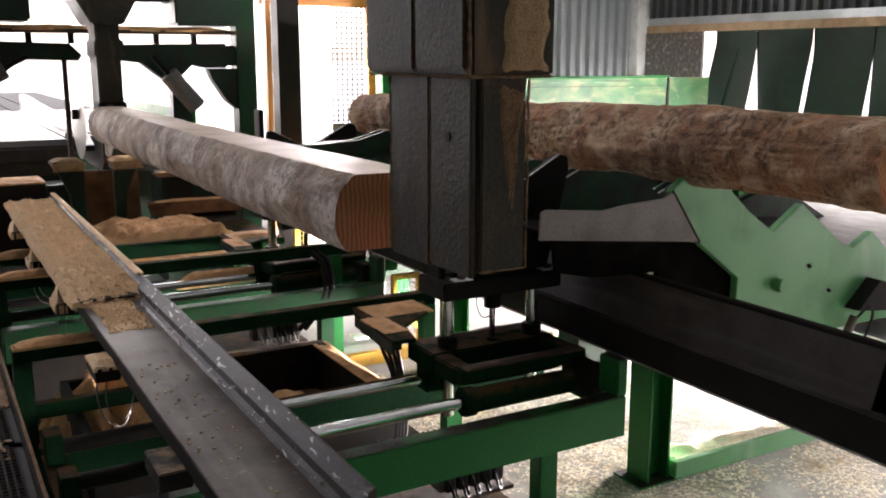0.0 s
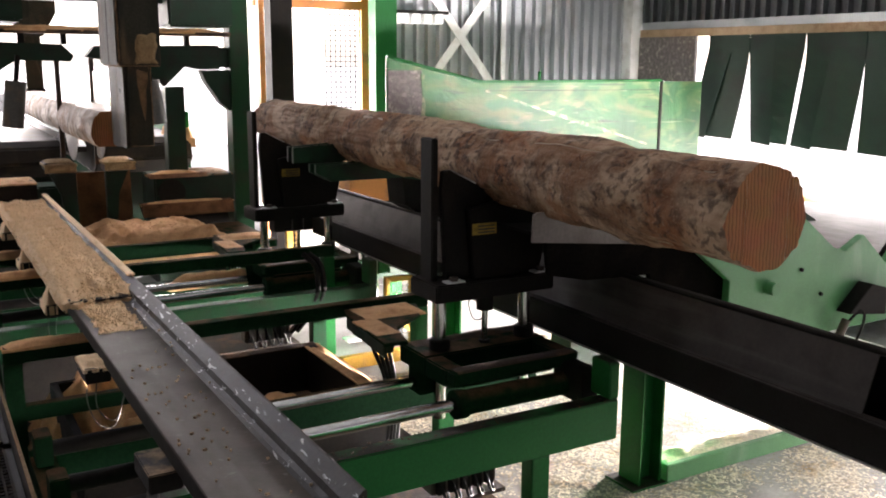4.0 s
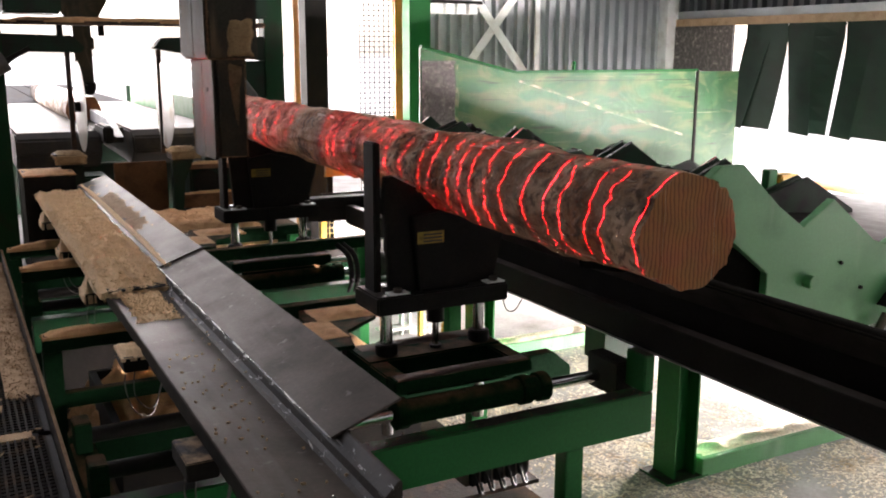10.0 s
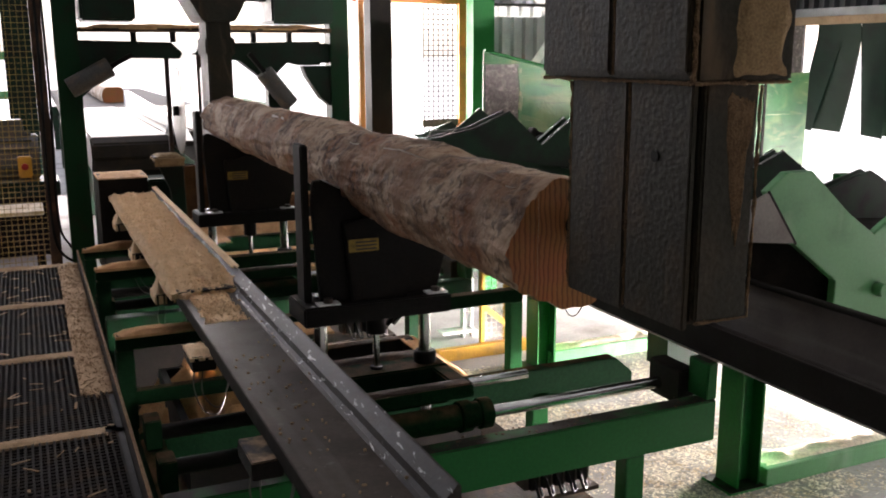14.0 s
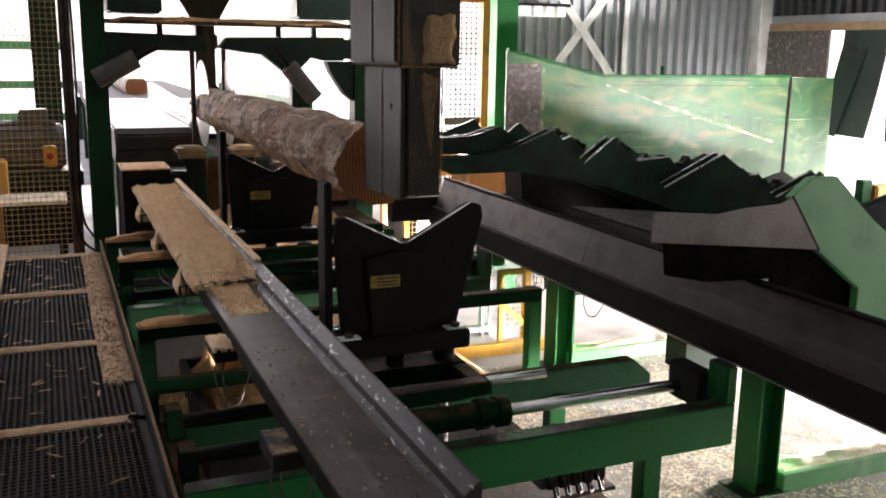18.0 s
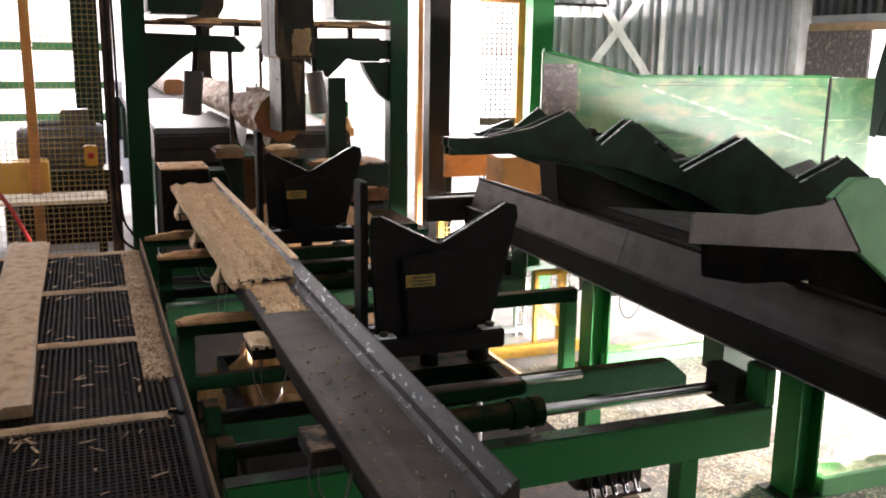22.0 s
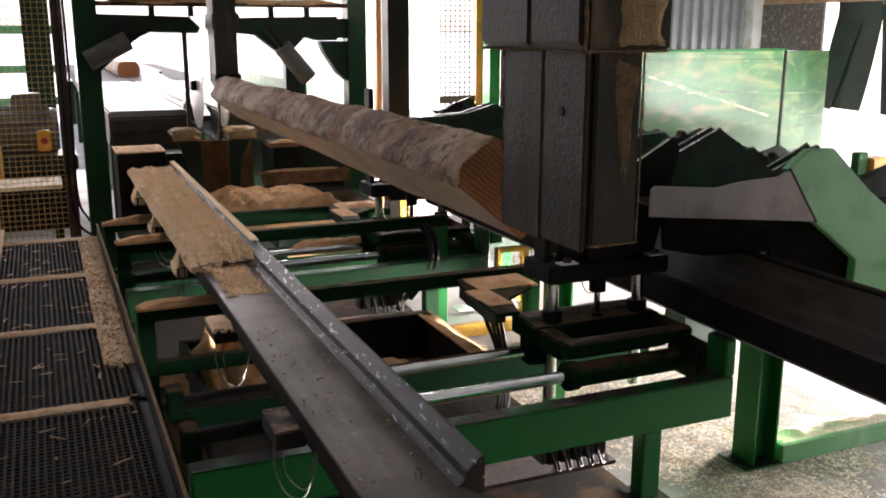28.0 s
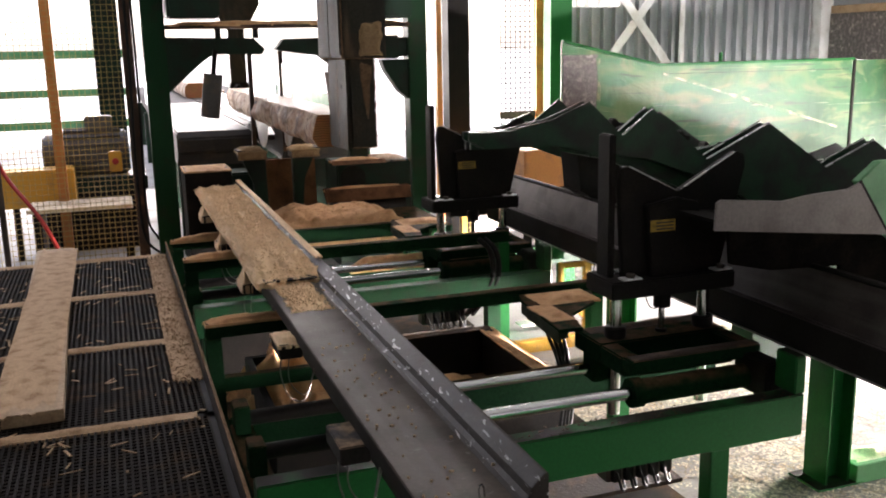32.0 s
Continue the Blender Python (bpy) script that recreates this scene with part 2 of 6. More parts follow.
def scuffed_panel(name):
    """Green sheet rubbed by logs: yellowish worn clouds, dark slanting scrapes, pale scratches, dents that break the gloss."""
    m = mat(name, (0.018, 0.12, 0.034), 0.42, dirt=(0.012, 0.085, 0.028), dirt_amt=0.6, scale=1.6, grain=24, var=0.12, bump=0.03)
    overlay(m, (0.15, 0.21, 0.075), 1.7, 0.48, 0.68, 20, (0.8, 1, 1.6), 1.6, 0.55, 3.0)
    overlay(m, (0.24, 0.24, 0.11), 1.3, 0.56, 0.66, 24, (0.7, 1, 1.8), 3.0, 0.35, 8.0)
    overlay(m, (0.012, 0.03, 0.014), 5.0, 0.64, 0.69, -38, (0.35, 1, 5.0), 0.6, 0.7, 1.0)
    overlay(m, (0.40, 0.42, 0.26), 6.0, 0.67, 0.70, 14, (0.22, 1, 7.0), 1.0, 0.6, 5.0)
    n, L = m.node_tree.nodes, m.node_tree.links.new
    tc, nz, b = (n.new("ShaderNode" + k) for k in ("TexCoord", "TexNoise", "Bump"))
    nz.inputs["Scale"].default_value, nz.inputs["Detail"].default_value, nz.inputs["Distortion"].default_value = 1.8, 3, 1.0
    L(tc.outputs["Object"], nz.inputs["Vector"])
    b.inputs["Strength"].default_value, b.inputs["Distance"].default_value = 0.5, 0.05
    L(nz.outputs["Fac"], b.inputs["Height"])
    L(b.outputs[0], n["Principled BSDF"].inputs["Normal"])
    return m


M["green_panel"] = scuffed_panel("scuffed_green_panel")
M["ridge"] = mat("scuffed_ridge_steel", (0.030, 0.025, 0.021), 0.45, 0.0, dirt=(0.040, 0.030, 0.024), dirt_amt=0.5, scale=14, grain=60, var=0.25, bump=0.12, spec=0.15)
overlay(M["ridge"], (0.60, 0.59, 0.58), 5.0, 0.63, 0.66, 0, (7, 1.6, 7), 1.6, 0.85)
overlay(M["ridge"], (0.20, 0.185, 0.17), 5.0, 0.60, 0.80, 0, (4, 0.35, 3), 0.4, 0.4, 4.0)
overlay(M["grey_steel"], (0.20, 0.185, 0.17), 26.0, 0.66, 0.72, 0, (1, 1, 1), 0.0, 0.6)
overlay(M["grey_steel"], (0.16, 0.145, 0.13), 3.0, 0.56, 0.75, 0, (3, 0.3, 1), 0.3, 0.45, 2.0)
overlay(M["beam_grey"], (0.10, 0.095, 0.09), 4.0, 0.55, 0.75, 0, (2, 0.2, 3), 0.3, 0.5, 6.0)
overlay(M["column"], (0.15, 0.10, 0.058), 3.0, 0.57, 0.72, 0, (2.0, 2.0, 0.45), 0.8, 0.8, 2.0)
overlay(M["column"], (0.008, 0.007, 0.006), 2.4, 0.56, 0.70, 0, (1.6, 1.6, 0.7), 0.6, 0.8, 9.0)
overlay(M["stone_dark"], (0.40, 0.37, 0.33), 14.0, 0.60, 0.68, 0, (1, 1, 1), 0.8, 0.8)
overlay(M["green_light"], (0.26, 0.40, 0.28), 2.0, 0.55, 0.75, 0, (1.5, 1, 0.5), 0.8, 0.5, 3.0)
M["floor_chips"] = mat("scattered_wood_chips", (0.86, 0.78, 0.64), 0.9, dirt=(0.62, 0.48, 0.32), dirt_amt=0.4, var=0.2, bump=0, spec=0.03)


def by_piece(m, low, high):
    """Every loose piece of a joined mesh a little lighter or darker."""
    n, L = m.node_tree.nodes, m.node_tree.links.new
    bs = n["Principled BSDF"]
    geo, r, hv = (n.new("ShaderNode" + k) for k in ("NewGeometry", "MapRange", "HueSaturation"))
    r.inputs["To Min"].default_value, r.inputs["To Max"].default_value = low, high
    L(geo.outputs["Random Per Island"], r.inputs["Value"])
    L(r.outputs[0], hv.inputs["Value"])
    L(bs.inputs["Base Color"].links[0].from_socket, hv.inputs["Color"])
    L(hv.outputs[0], bs.inputs["Base Color"])


by_piece(M["floor_chips"], 0.35, 1.1)
M["brown_dust"] = mat("brown_dust_coat", (0.15, 0.072, 0.036), 0.95, dirt=(0.07, 0.036, 0.02), dirt_amt=0.5, scale=7, grain=120, bump=0.4, var=0.3, spec=0.05)
# near-black matt colour that stands for shade under the deck apron
M["sooty"] = mat("shade_black_steel", (0.006, 0.0055, 0.005), 0.95, dirt=(0.012, 0.010, 0.008), dirt_amt=0.5, var=0.3, bump=0.1, spec=0.01)
M["worn"] = mat("rubbed_bare_steel", (0.62, 0.62, 0.60), 0.25, 0.8, var=0.2, bump=0.05)


def wood_end(name):
    """Sawn end grain: rings and upright saw marks, warm orange brown."""
    m = bpy.data.materials.new(name)
    m.use_nodes = True
    n, L = m.node_tree.nodes, m.node_tree.links.new
    bs = n["Principled BSDF"]
    tc = n.new("ShaderNodeTexCoord")
    mp = n.new("ShaderNodeMapping")
    mp.inputs["Scale"].default_value = (1, 0.02, 1)
    L(tc.outputs["Object"], mp.inputs["Vector"])
    w = n.new("ShaderNodeTexWave")
    w.wave_type, w.bands_direction = "BANDS", "X"
    w.inputs["Scale"].default_value, w.inputs["Distortion"].default_value, w.inputs["Detail"].default_value = 19, 6.0, 4
    w.inputs["Detail Scale"].default_value = 0.6
    L(mp.outputs[0], w.inputs["Vector"])
    nz = n.new("ShaderNodeTexNoise")
    nz.inputs["Scale"].default_value, nz.inputs["Detail"].default_value = 9, 5
    L(tc.outputs["Object"], nz.inputs["Vector"])
    r = n.new("ShaderNodeValToRGB")
    r.color_ramp.elements[0].color, r.color_ramp.elements[1].color = (0.21, 0.072, 0.022, 1), (0.41, 0.155, 0.050, 1)
    r.color_ramp.elements[0].position, r.color_ramp.elements[1].position = 0.0, 0.45
    L(w.outputs["Fac"], r.inputs["Fac"])
    mx = n.new("ShaderNodeMix")
    mx.data_type, mx.blend_type = "RGBA", "MULTIPLY"
    mx.inputs["Factor"].default_value = 0.6
    L(r.outputs[0], mx.inputs["A"])
    L(nz.outputs["Color"], mx.inputs["B"])
    hs = n.new("ShaderNodeHueSaturation")
    hs.inputs["Value"].default_value, hs.inputs["Saturation"].default_value = 1.15, 1.0
    L(mx.outputs["Result"], hs.inputs["Color"])
    L(hs.outputs[0], bs.inputs["Base Color"])
    bs.inputs["Roughness"].default_value = 0.8
    b = n.new("ShaderNodeBump")
    b.inputs["Strength"].default_value, b.inputs["Distance"].default_value = 0.15, 0.003
    L(w.outputs["Fac"], b.inputs["Height"])
    L(b.outputs[0], bs.inputs["Normal"])
    return m


def bark(name, dark, mid, pale, warm, flecks=0.85):
    """Worn bark: pale rubbed patches, brown inner bark, and clusters of dark scabby flecks that stand proud."""
    m = bpy.data.materials.new(name)
    m.use_nodes = True
    n, L = m.node_tree.nodes, m.node_tree.links.new
    bs = n["Principled BSDF"]
    tc = n.new("ShaderNodeTexCoord")

    def field(scale, detail, lo, hi, distortion=0.0, shift=0.0, stretch=(1, 1, 1)):
        mp, nz, r = n.new("ShaderNodeMapping"), n.new("ShaderNodeTexNoise"), n.new("ShaderNodeMapRange")
        mp.inputs["Location"].default_value, mp.inputs["Scale"].default_value = (shift, shift * 0.6, shift * 1.7), stretch
        nz.inputs["Scale"].default_value, nz.inputs["Detail"].default_value, nz.inputs["Distortion"].default_value = scale, detail, distortion
        r.inputs["From Min"].default_value, r.inputs["From Max"].default_value = lo, hi
        L(tc.outputs["Object"], mp.inputs["Vector"])
        L(mp.outputs[0], nz.inputs["Vector"])
        L(nz.outputs["Fac"], r.inputs["Value"])
        return r.outputs[0]

    def times(x, y):
        k = n.new("ShaderNodeMath")
        k.operation = "MULTIPLY"
        L(x, k.inputs[0])
        if isinstance(y, float):
            k.inputs[1].default_value = y
        else:
            L(y, k.inputs[1])
        return k.outputs[0]

    def over(under, colour, fac):
        mx = n.new("ShaderNodeMix")
        mx.data_type = "RGBA"
        if isinstance(under, tuple):
            mx.inputs["A"].default_value = (*under, 1)
        else:
            L(under, mx.inputs["A"])
        mx.inputs["B"].default_value = (*colour, 1)
        L(fac, mx.inputs["Factor"])
        return mx.outputs["Result"]

    c = over(mid, pale, field(5.0, 6, 0.44, 0.60, 0.6))
    c = over(c, warm, times(field(3.2, 5, 0.52, 0.66, 0.8, 7.0), 0.75))
    c = over(c, tuple(0.35 * v for v in mid), times(field(2.6, 5, 0.52, 0.64, 0.8, 3.0), 0.8))
    c = over(c, tuple(min(0.85, 1.25 * v) for v in pale), times(field(90.0, 3, 0.55, 0.72), 0.35))
    crust = times(field(27.0, 9, 0.47, 0.62, 0.3, 1.0), field(4.0, 4, 0.40, 0.56, 0.5, 11.0))
    c = over(c, dark, times(crust, flecks))
    c = over(c, dark, times(field(20.0, 5, 0.62, 0.68, 1.5, 5.0), 0.8 * flecks))
    L(c, bs.inputs["Base Color"])
    bs.inputs["Roughness"].default_value, bs.inputs["Specular IOR Level"].default_value = 0.75, 0.3
    prev = None
    for height, strength, dist in ((field(14.0, 6, 0.2, 0.8, 0.5, 2.0), 0.6, 0.02), (crust, 0.7, 0.008), (field(70.0, 4, 0.2, 0.8), 0.4, 0.006)):
        k = n.new("ShaderNodeBump")
        k.inputs["Strength"].default_value, k.inputs["Distance"].default_value = strength, dist
        L(height, k.inputs["Height"])
        if prev:
            L(prev, k.inputs["Normal"])
        prev = k.outputs[0]
    L(prev, bs.inputs["Normal"])
    return m


M["wood_end"] = wood_end("log_end_grain")
M["sawn"] = mat("fresh_sawn_face", (0.56, 0.43, 0.32), 0.5, dirt=(0.44, 0.32, 0.22), dirt_amt=0.5, scale=5, grain=120, bump=0.15, var=0.12)
M["bark"] = bark("brown_bark", (0.026, 0.015, 0.010), (0.23, 0.118, 0.060), (0.44, 0.30, 0.195), (0.28, 0.105, 0.040), 0.7)
M["bark_pale"] = bark("pale_stripped_bark", (0.16, 0.10, 0.07), (0.46, 0.35, 0.27), (0.72, 0.63, 0.55), (0.36, 0.21, 0.13), 0.5)


# ---- mesh helpers ----
def B():
    return bmesh.new()


def box(bm, x0, x1, y0, y1, z0, z1):
    v = [bm.verts.new((x, y, z)) for z in (z0, z1) for x, y in ((x0, y0), (x1, y0), (x1, y1), (x0, y1))]
    for f in ((3, 2, 1, 0), (4, 5, 6, 7), (0, 1, 5, 4), (1, 2, 6, 5), (2, 3, 7, 6), (3, 0, 4, 7)):
        bm.faces.new([v[i] for i in f])
    return bm


def prism(bm, pts, axis, a, b):
    """A polygon, drawn in the two other axes in order, pushed from a to b along axis."""
    def put(p, c):
        q = [0, 0, 0]
        i = "xyz".index(axis)
        o = [k for k in range(3) if k != i]
        q[i], q[o[0]], q[o[1]] = c, p[0], p[1]
        return q
    lo = [bm.verts.new(put(p, a)) for p in pts]
    hi = [bm.verts.new(put(p, b)) for p in pts]
    bm.faces.new(lo), bm.faces.new(hi[::-1])
    n = len(pts)
    for i in range(n):
        bm.faces.new((lo[i], hi[i], hi[(i + 1) % n], lo[(i + 1) % n]))
    bmesh.ops.recalc_face_normals(bm, faces=bm.faces)
    return bm


def tube(bm, p, q, r, seg=16, r2=None):
    p, q = Vector(p), Vector(q)
    d = q - p
    m = Matrix.Translation((p + q) / 2) @ d.to_track_quat("Z", "Y").to_matrix().to_4x4()
    bmesh.ops.create_cone(bm, cap_ends=True, segments=seg, radius1=r, radius2=r if r2 is None else r2, depth=d.length, matrix=m)
    return bm


def bar(bm, p, q, w, h):
    """A rectangular bar from p to q, w wide and h high."""
    p, q = Vector(p), Vector(q)
    d = q - p
    side = d.cross(Vector((0, 0, 1)))
    side = side.normalized() if side.length > 1e-5 else Vector((1, 0, 0))
    up = side.cross(d).normalized()
    v = [bm.verts.new(c + side * sx * w / 2 + up * sy * h / 2) for c in (p, q) for sx, sy in ((-1, -1), (1, -1), (1, 1), (-1, 1))]
    for f in ((0, 1, 2, 3), (7, 6, 5, 4), (0, 4, 5, 1), (1, 5, 6, 2), (2, 6, 7, 3), (3, 7, 4, 0)):
        bm.faces.new([v[i] for i in f])
    bmesh.ops.recalc_face_normals(bm, faces=bm.faces)
    return bm


def hose(bm, pts, r=0.008, seg=6):
    """A hose through the points, rounded by a spline."""
    P = [Vector(p) for p in pts]
    P = [P[0] * 2 - P[1]] + P + [P[-1] * 2 - P[-2]]
    path = []
    for i in range(1, len(P) - 2):
        for k in range(6):
            t = k / 6
            a, b, c, d = P[i - 1:i + 3]
            path.append(0.5 * ((2 * b) + (c - a) * t + (2 * a - 5 * b + 4 * c - d) * t * t + (3 * b - a - 3 * c + d) * t ** 3))
    path.append(P[-2])
    rings = []
    for i, p in enumerate(path):
        d = (path[min(i + 1, len(path) - 1)] - path[max(i - 1, 0)]).normalized()
        s = d.cross(Vector((0.3, 0.2, 1))).normalized()
        u = s.cross(d)
        rings.append([bm.verts.new(p + (s * math.cos(a) + u * math.sin(a)) * r) for a in (2 * math.pi * j / seg for j in range(seg))])
    for a, b in zip(rings, rings[1:]):
        for j in range(seg):
            bm.faces.new((a[j], a[(j + 1) % seg], b[(j + 1) % seg], b[j]))
    return bm


def finish(name, bm, material, bevel=0.0, smooth=False):
    if bevel:
        bmesh.ops.remove_doubles(bm, verts=bm.verts, dist=1e-5)
        es = [e for e in bm.edges if len(e.link_faces) == 2 and e.calc_face_angle(0) > 0.6]
        bmesh.ops.bevel(bm, geom=es, offset=bevel, segments=2, affect="EDGES", clamp_overlap=True)
    me = bpy.data.meshes.new(name)
    bm.to_mesh(me)
    bm.free()
    for x in material if isinstance(material, (list, tuple)) else [material]:
        me.materials.append(M[x] if isinstance(x, str) else x)
    if smooth:
        for p in me.polygons:
            p.use_smooth = True
    return me


def smooth_by_angle(me, deg=40):
    for p in me.polygons:
        p.use_smooth = True
    me.set_sharp_from_angle(angle=radians(deg))
    return me


def part(name, bm, material, parent=None, label="", bevel=0.0, smooth=False, at=None, kind=""):
    me = finish(name, bm, material, bevel, smooth)
    if smooth:
        smooth_by_angle(me)
    ob = new(name, me)
    if parent:
        ob.parent = parent
    if at:
        ob.location = at
    return tagged(ob, label, kind=kind)


def thing(name, at, label, category, group="", kind=""):
    ob = new(name)
    ob.empty_display_size = 0.1
    ob.location = at
    return tagged(ob, label, category, group, kind)


def lump(bm, x0, x1, y0, y1, z, h, nx=24, ny=24, seed=0.0, edge=0.25, rough=0.35, fn=None):
    """A heap of loose sawdust on a flat place: a closed skin, thin and uneven at its rim."""
    g = []
    for i in range(nx + 1):
        row = []
        for j in range(ny + 1):
            u, v = i / nx, j / ny
            xx, yy = x0 + (x1 - x0) * u, y0 + (y1 - y0) * v
            e = min(u, 1 - u, v, 1 - v) / edge + 0.45 * noise.noise((xx * 9 + seed, yy * 9, seed + 7)) * min(1, 12 * min(u, 1 - u, v, 1 - v))
            k = max(0.0, min(1.0, e))
            k = k * k * (3 - 2 * k)
            n1 = noise.noise((xx * 3 + seed, yy * 3, seed)) * 0.7 + noise.noise((xx * 11 + seed, yy * 11, seed * 2)) * 0.3
            hh = h * (k * (1 + rough * 2 * n1) - 0.12 * (1 - k))
            if fn:
                hh *= fn(u, v)
            jx = (noise.noise((u * 7, v * 7, seed + 5))) * 0.03 * (x1 - x0)
            jy = (noise.noise((u * 7, v * 7, seed + 9))) * 0.03 * (y1 - y0)
            fine = (noise.noise((xx * 60, yy * 60, seed + 3)) * 0.7 + noise.noise((xx * 130, yy * 130, seed + 3)) * 0.5) * min(0.3 * h, 0.010) * k
            row.append(bm.verts.new((x0 + (x1 - x0) * u + jx, y0 + (y1 - y0) * v + jy, z + max(-0.6 * h, hh + fine) + 0.001)))
        g.append(row)
    for i in range(nx):
        for j in range(ny):
            bm.faces.new((g[i][j], g[i + 1][j], g[i + 1][j + 1], g[i][j + 1]))
    rim = [g[i][0] for i in range(nx + 1)] + [g[nx][j] for j in range(1, ny + 1)] + [g[i][ny] for i in range(nx - 1, -1, -1)] + [g[0][j] for j in range(ny - 1, 0, -1)]
    low = [bm.verts.new((v.co.x, v.co.y, z - 0.7 * h - 0.002)) for v in rim]
    n = len(rim)
    for i in range(n):
        bm.faces.new((rim[(i + 1) % n], rim[i], low[i], low[(i + 1) % n]))
    return bm


def grains(ob, count, size, seed, material, label):
    """Small clumps of sawdust lying on the skin of a heap: one joined mesh of knobbly bits."""
    rnd = random.Random(seed)
    me = ob.data
    tops = [p for p in me.polygons if p.normal.z > 0.35]
    vs, fs = [], []
    for _ in range(count):
        c = rnd.choice(tops).center + ob.location
        r = rnd.uniform(*size) * (1.0 if rnd.random() < 0.85 else 1.7)
        if noise.noise((c.x * 7, c.y * 7, seed)) + rnd.uniform(-0.5, 0.6) < 0:
            continue
        k = len(vs)
        c = c + Vector((rnd.uniform(-0.008, 0.008), rnd.uniform(-0.008, 0.008), r * 0.2))
        for d in ((1, 0, 0), (0, 1, 0), (-1, 0, 0), (0, -1, 0), (0, 0, 0.8), (0, 0, -0.8)):
            vs.append(c + Vector(d) * r * rnd.uniform(0.6, 1.2))
        for i in range(4):
            j = (i + 1) % 4
            fs += [(k + i, k + j, k + 4), (k + j, k + i, k + 5)]
    gm = bpy.data.meshes.new("sawdust_clumps")
    gm.from_pydata(vs, [], fs)
    gm.materials.append(M[material])
    return tagged(new("sawdust_clumps", gm), label, "sawdust", kind="stuff")


# ---- setting ----
ground = part("ground", box(B(), -300, 400, -300, 400, -0.3, -0.03), "yard")
tagged(ground, "pale overcast-lit yard outside the sawmill shed", "ground", kind="structure")
floor = part("floor", box(B(), -6, 9.3, -6, 24, -0.03, 0.0), "concrete")
tagged(floor, "stained grey concrete floor strewn with wood chips", "floor", kind="structure")


def corrugated(name, x0, x1, z0, z1, y, material, label, along="x", pitch=0.165):
    """Profiled steel sheeting: flat pans with raised trapezoid ribs, 1 mm sheet folded from z0 to z1."""
    bm = B()
    pts, x = [], x0
    while x < x1:
        for dx, d in ((0, 0), (0.55, 0), (0.64, 0.07), (0.86, 0.07), (1.0, 0)):
            pts.append((min(x + dx * pitch, x1), d))
        x += pitch
    loop = pts + [(a, d - 0.006) for a, d in reversed(pts)]
    prev = None
    for side in (0, 1):
        pp = pts if side == 0 else [(a, d + 0.02) for a, d in pts]
        cols = []
        for a, d in pp:
            lo = (a, y - d, z0) if along == "x" else (y - d, a, z0)
            hi = (a, y - d, z1) if along == "x" else (y - d, a, z1)
            cols.append((bm.verts.new(lo), bm.verts.new(hi)))
        for p, q in zip(cols, cols[1:]):
            if (p[0].co - q[0].co).length > 1e-6:
                bm.faces.new((p[0], q[0], q[1], p[1]))
    ob = part(name, bm, material)
    return tagged(ob, label, "wall", kind="structure")


WY = 10.6      # back wall
WX = 9.3       # side wall with the log opening
corrugated("wall_back", 5.25, WX, 0, 6.0, WY, "iron", "grey corrugated steel wall with a white cross brace")
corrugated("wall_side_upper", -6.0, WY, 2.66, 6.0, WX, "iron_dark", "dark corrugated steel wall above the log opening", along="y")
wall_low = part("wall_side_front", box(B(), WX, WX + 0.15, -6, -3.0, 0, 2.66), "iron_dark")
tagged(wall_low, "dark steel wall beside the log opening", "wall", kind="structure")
# walls never in view, added to block sky light from side, front and west
for nm, b in (("wall_side_light_block", (9.3, 9.45, -3.0, 4.9, 1.25, 2.66)), ("wall_front", (-6.15, 9.45, -6.15, -6.0, 0, 6.0)), ("wall_west", (-6.15, -6.0, -6.0, 13.0, 0, 6.0))):
    tagged(part(nm, box(B(), *b), "iron_dark"), "plain dark wall out of view, added to keep light out", "wall", kind="structure")
# unseen roof; its gaps are made up to light the trough and the fence corner
ce = B()
for x0, x1, y0, y1 in ((-6.2, 0.3, -6.2, 9.6), (0.3, 0.9, -6.2, 18), (0.9, 1.8, -6.2, 3.5), (0.9, 1.8, 7.0, 18), (1.8, 9.6, -6.2, 18)):
    box(ce, x0, x1, y0, y1, 6.0, 6.12)
ceiling = tagged(part("ceiling", ce, "iron_dark"), "unseen dark steel roof with openings added to let light in", "ceiling", kind="structure")

# white corner post, cross brace, and posts at the back door
corner = part("corner_post", box(B(), 9.05, 9.28, WY - 0.25, WY - 0.05, 0, 5.9), "white", bevel=0.005)
tagged(corner, "white painted steel corner post of the shed", "post", kind="structure")
brace = thing("wall_brace", (0, 0, 0), "white flat-bar cross brace fixed on corrugated wall", "brace", kind="structure")
for a, b in (((5.55, 1.5), (7.4, 3.8)), ((7.1, 1.5), (5.25, 3.8))):
    part("brace_bar", bar(B(), (a[0], WY - 0.09, a[1]), (b[0], WY - 0.09 - (0.012 if a[0] > 6 else 0), b[1]), 0.012, 0.11), "white", brace)
part("wall_stud", box(B(), 6.95, 7.02, WY - 0.10, WY - 0.08, 0, 5.9), "white", corner).matrix_parent_inverse = Matrix()

# log opening: lintel timber, board and rubber strip curtain
lintel = part("lintel", box(B(), WX - 0.14, WX + 0.02, -3.0, WY - 0.3, 2.50, 2.60), "timber", bevel=0.004)
tagged(lintel, "pale timber lintel above the log opening", "lintel", kind="structure")
rail = part("curtain_rail", box(B(), WX - 0.11, WX - 0.03, -3.0, WY - 0.3, 2.60, 2.70), "iron", bevel=0.004)
tagged(rail, "galvanised steel rail above the timber lintel", "rail", kind="structure")
brd = part("curtain_board", box(B(), WX - 0.1, WX - 0.06, 9.25, WY - 0.12, 1.9, 2.5), "stone_dark")
tagged(brd, "dark weathered board hung in the log opening", "board")
rnd = random.Random(4)
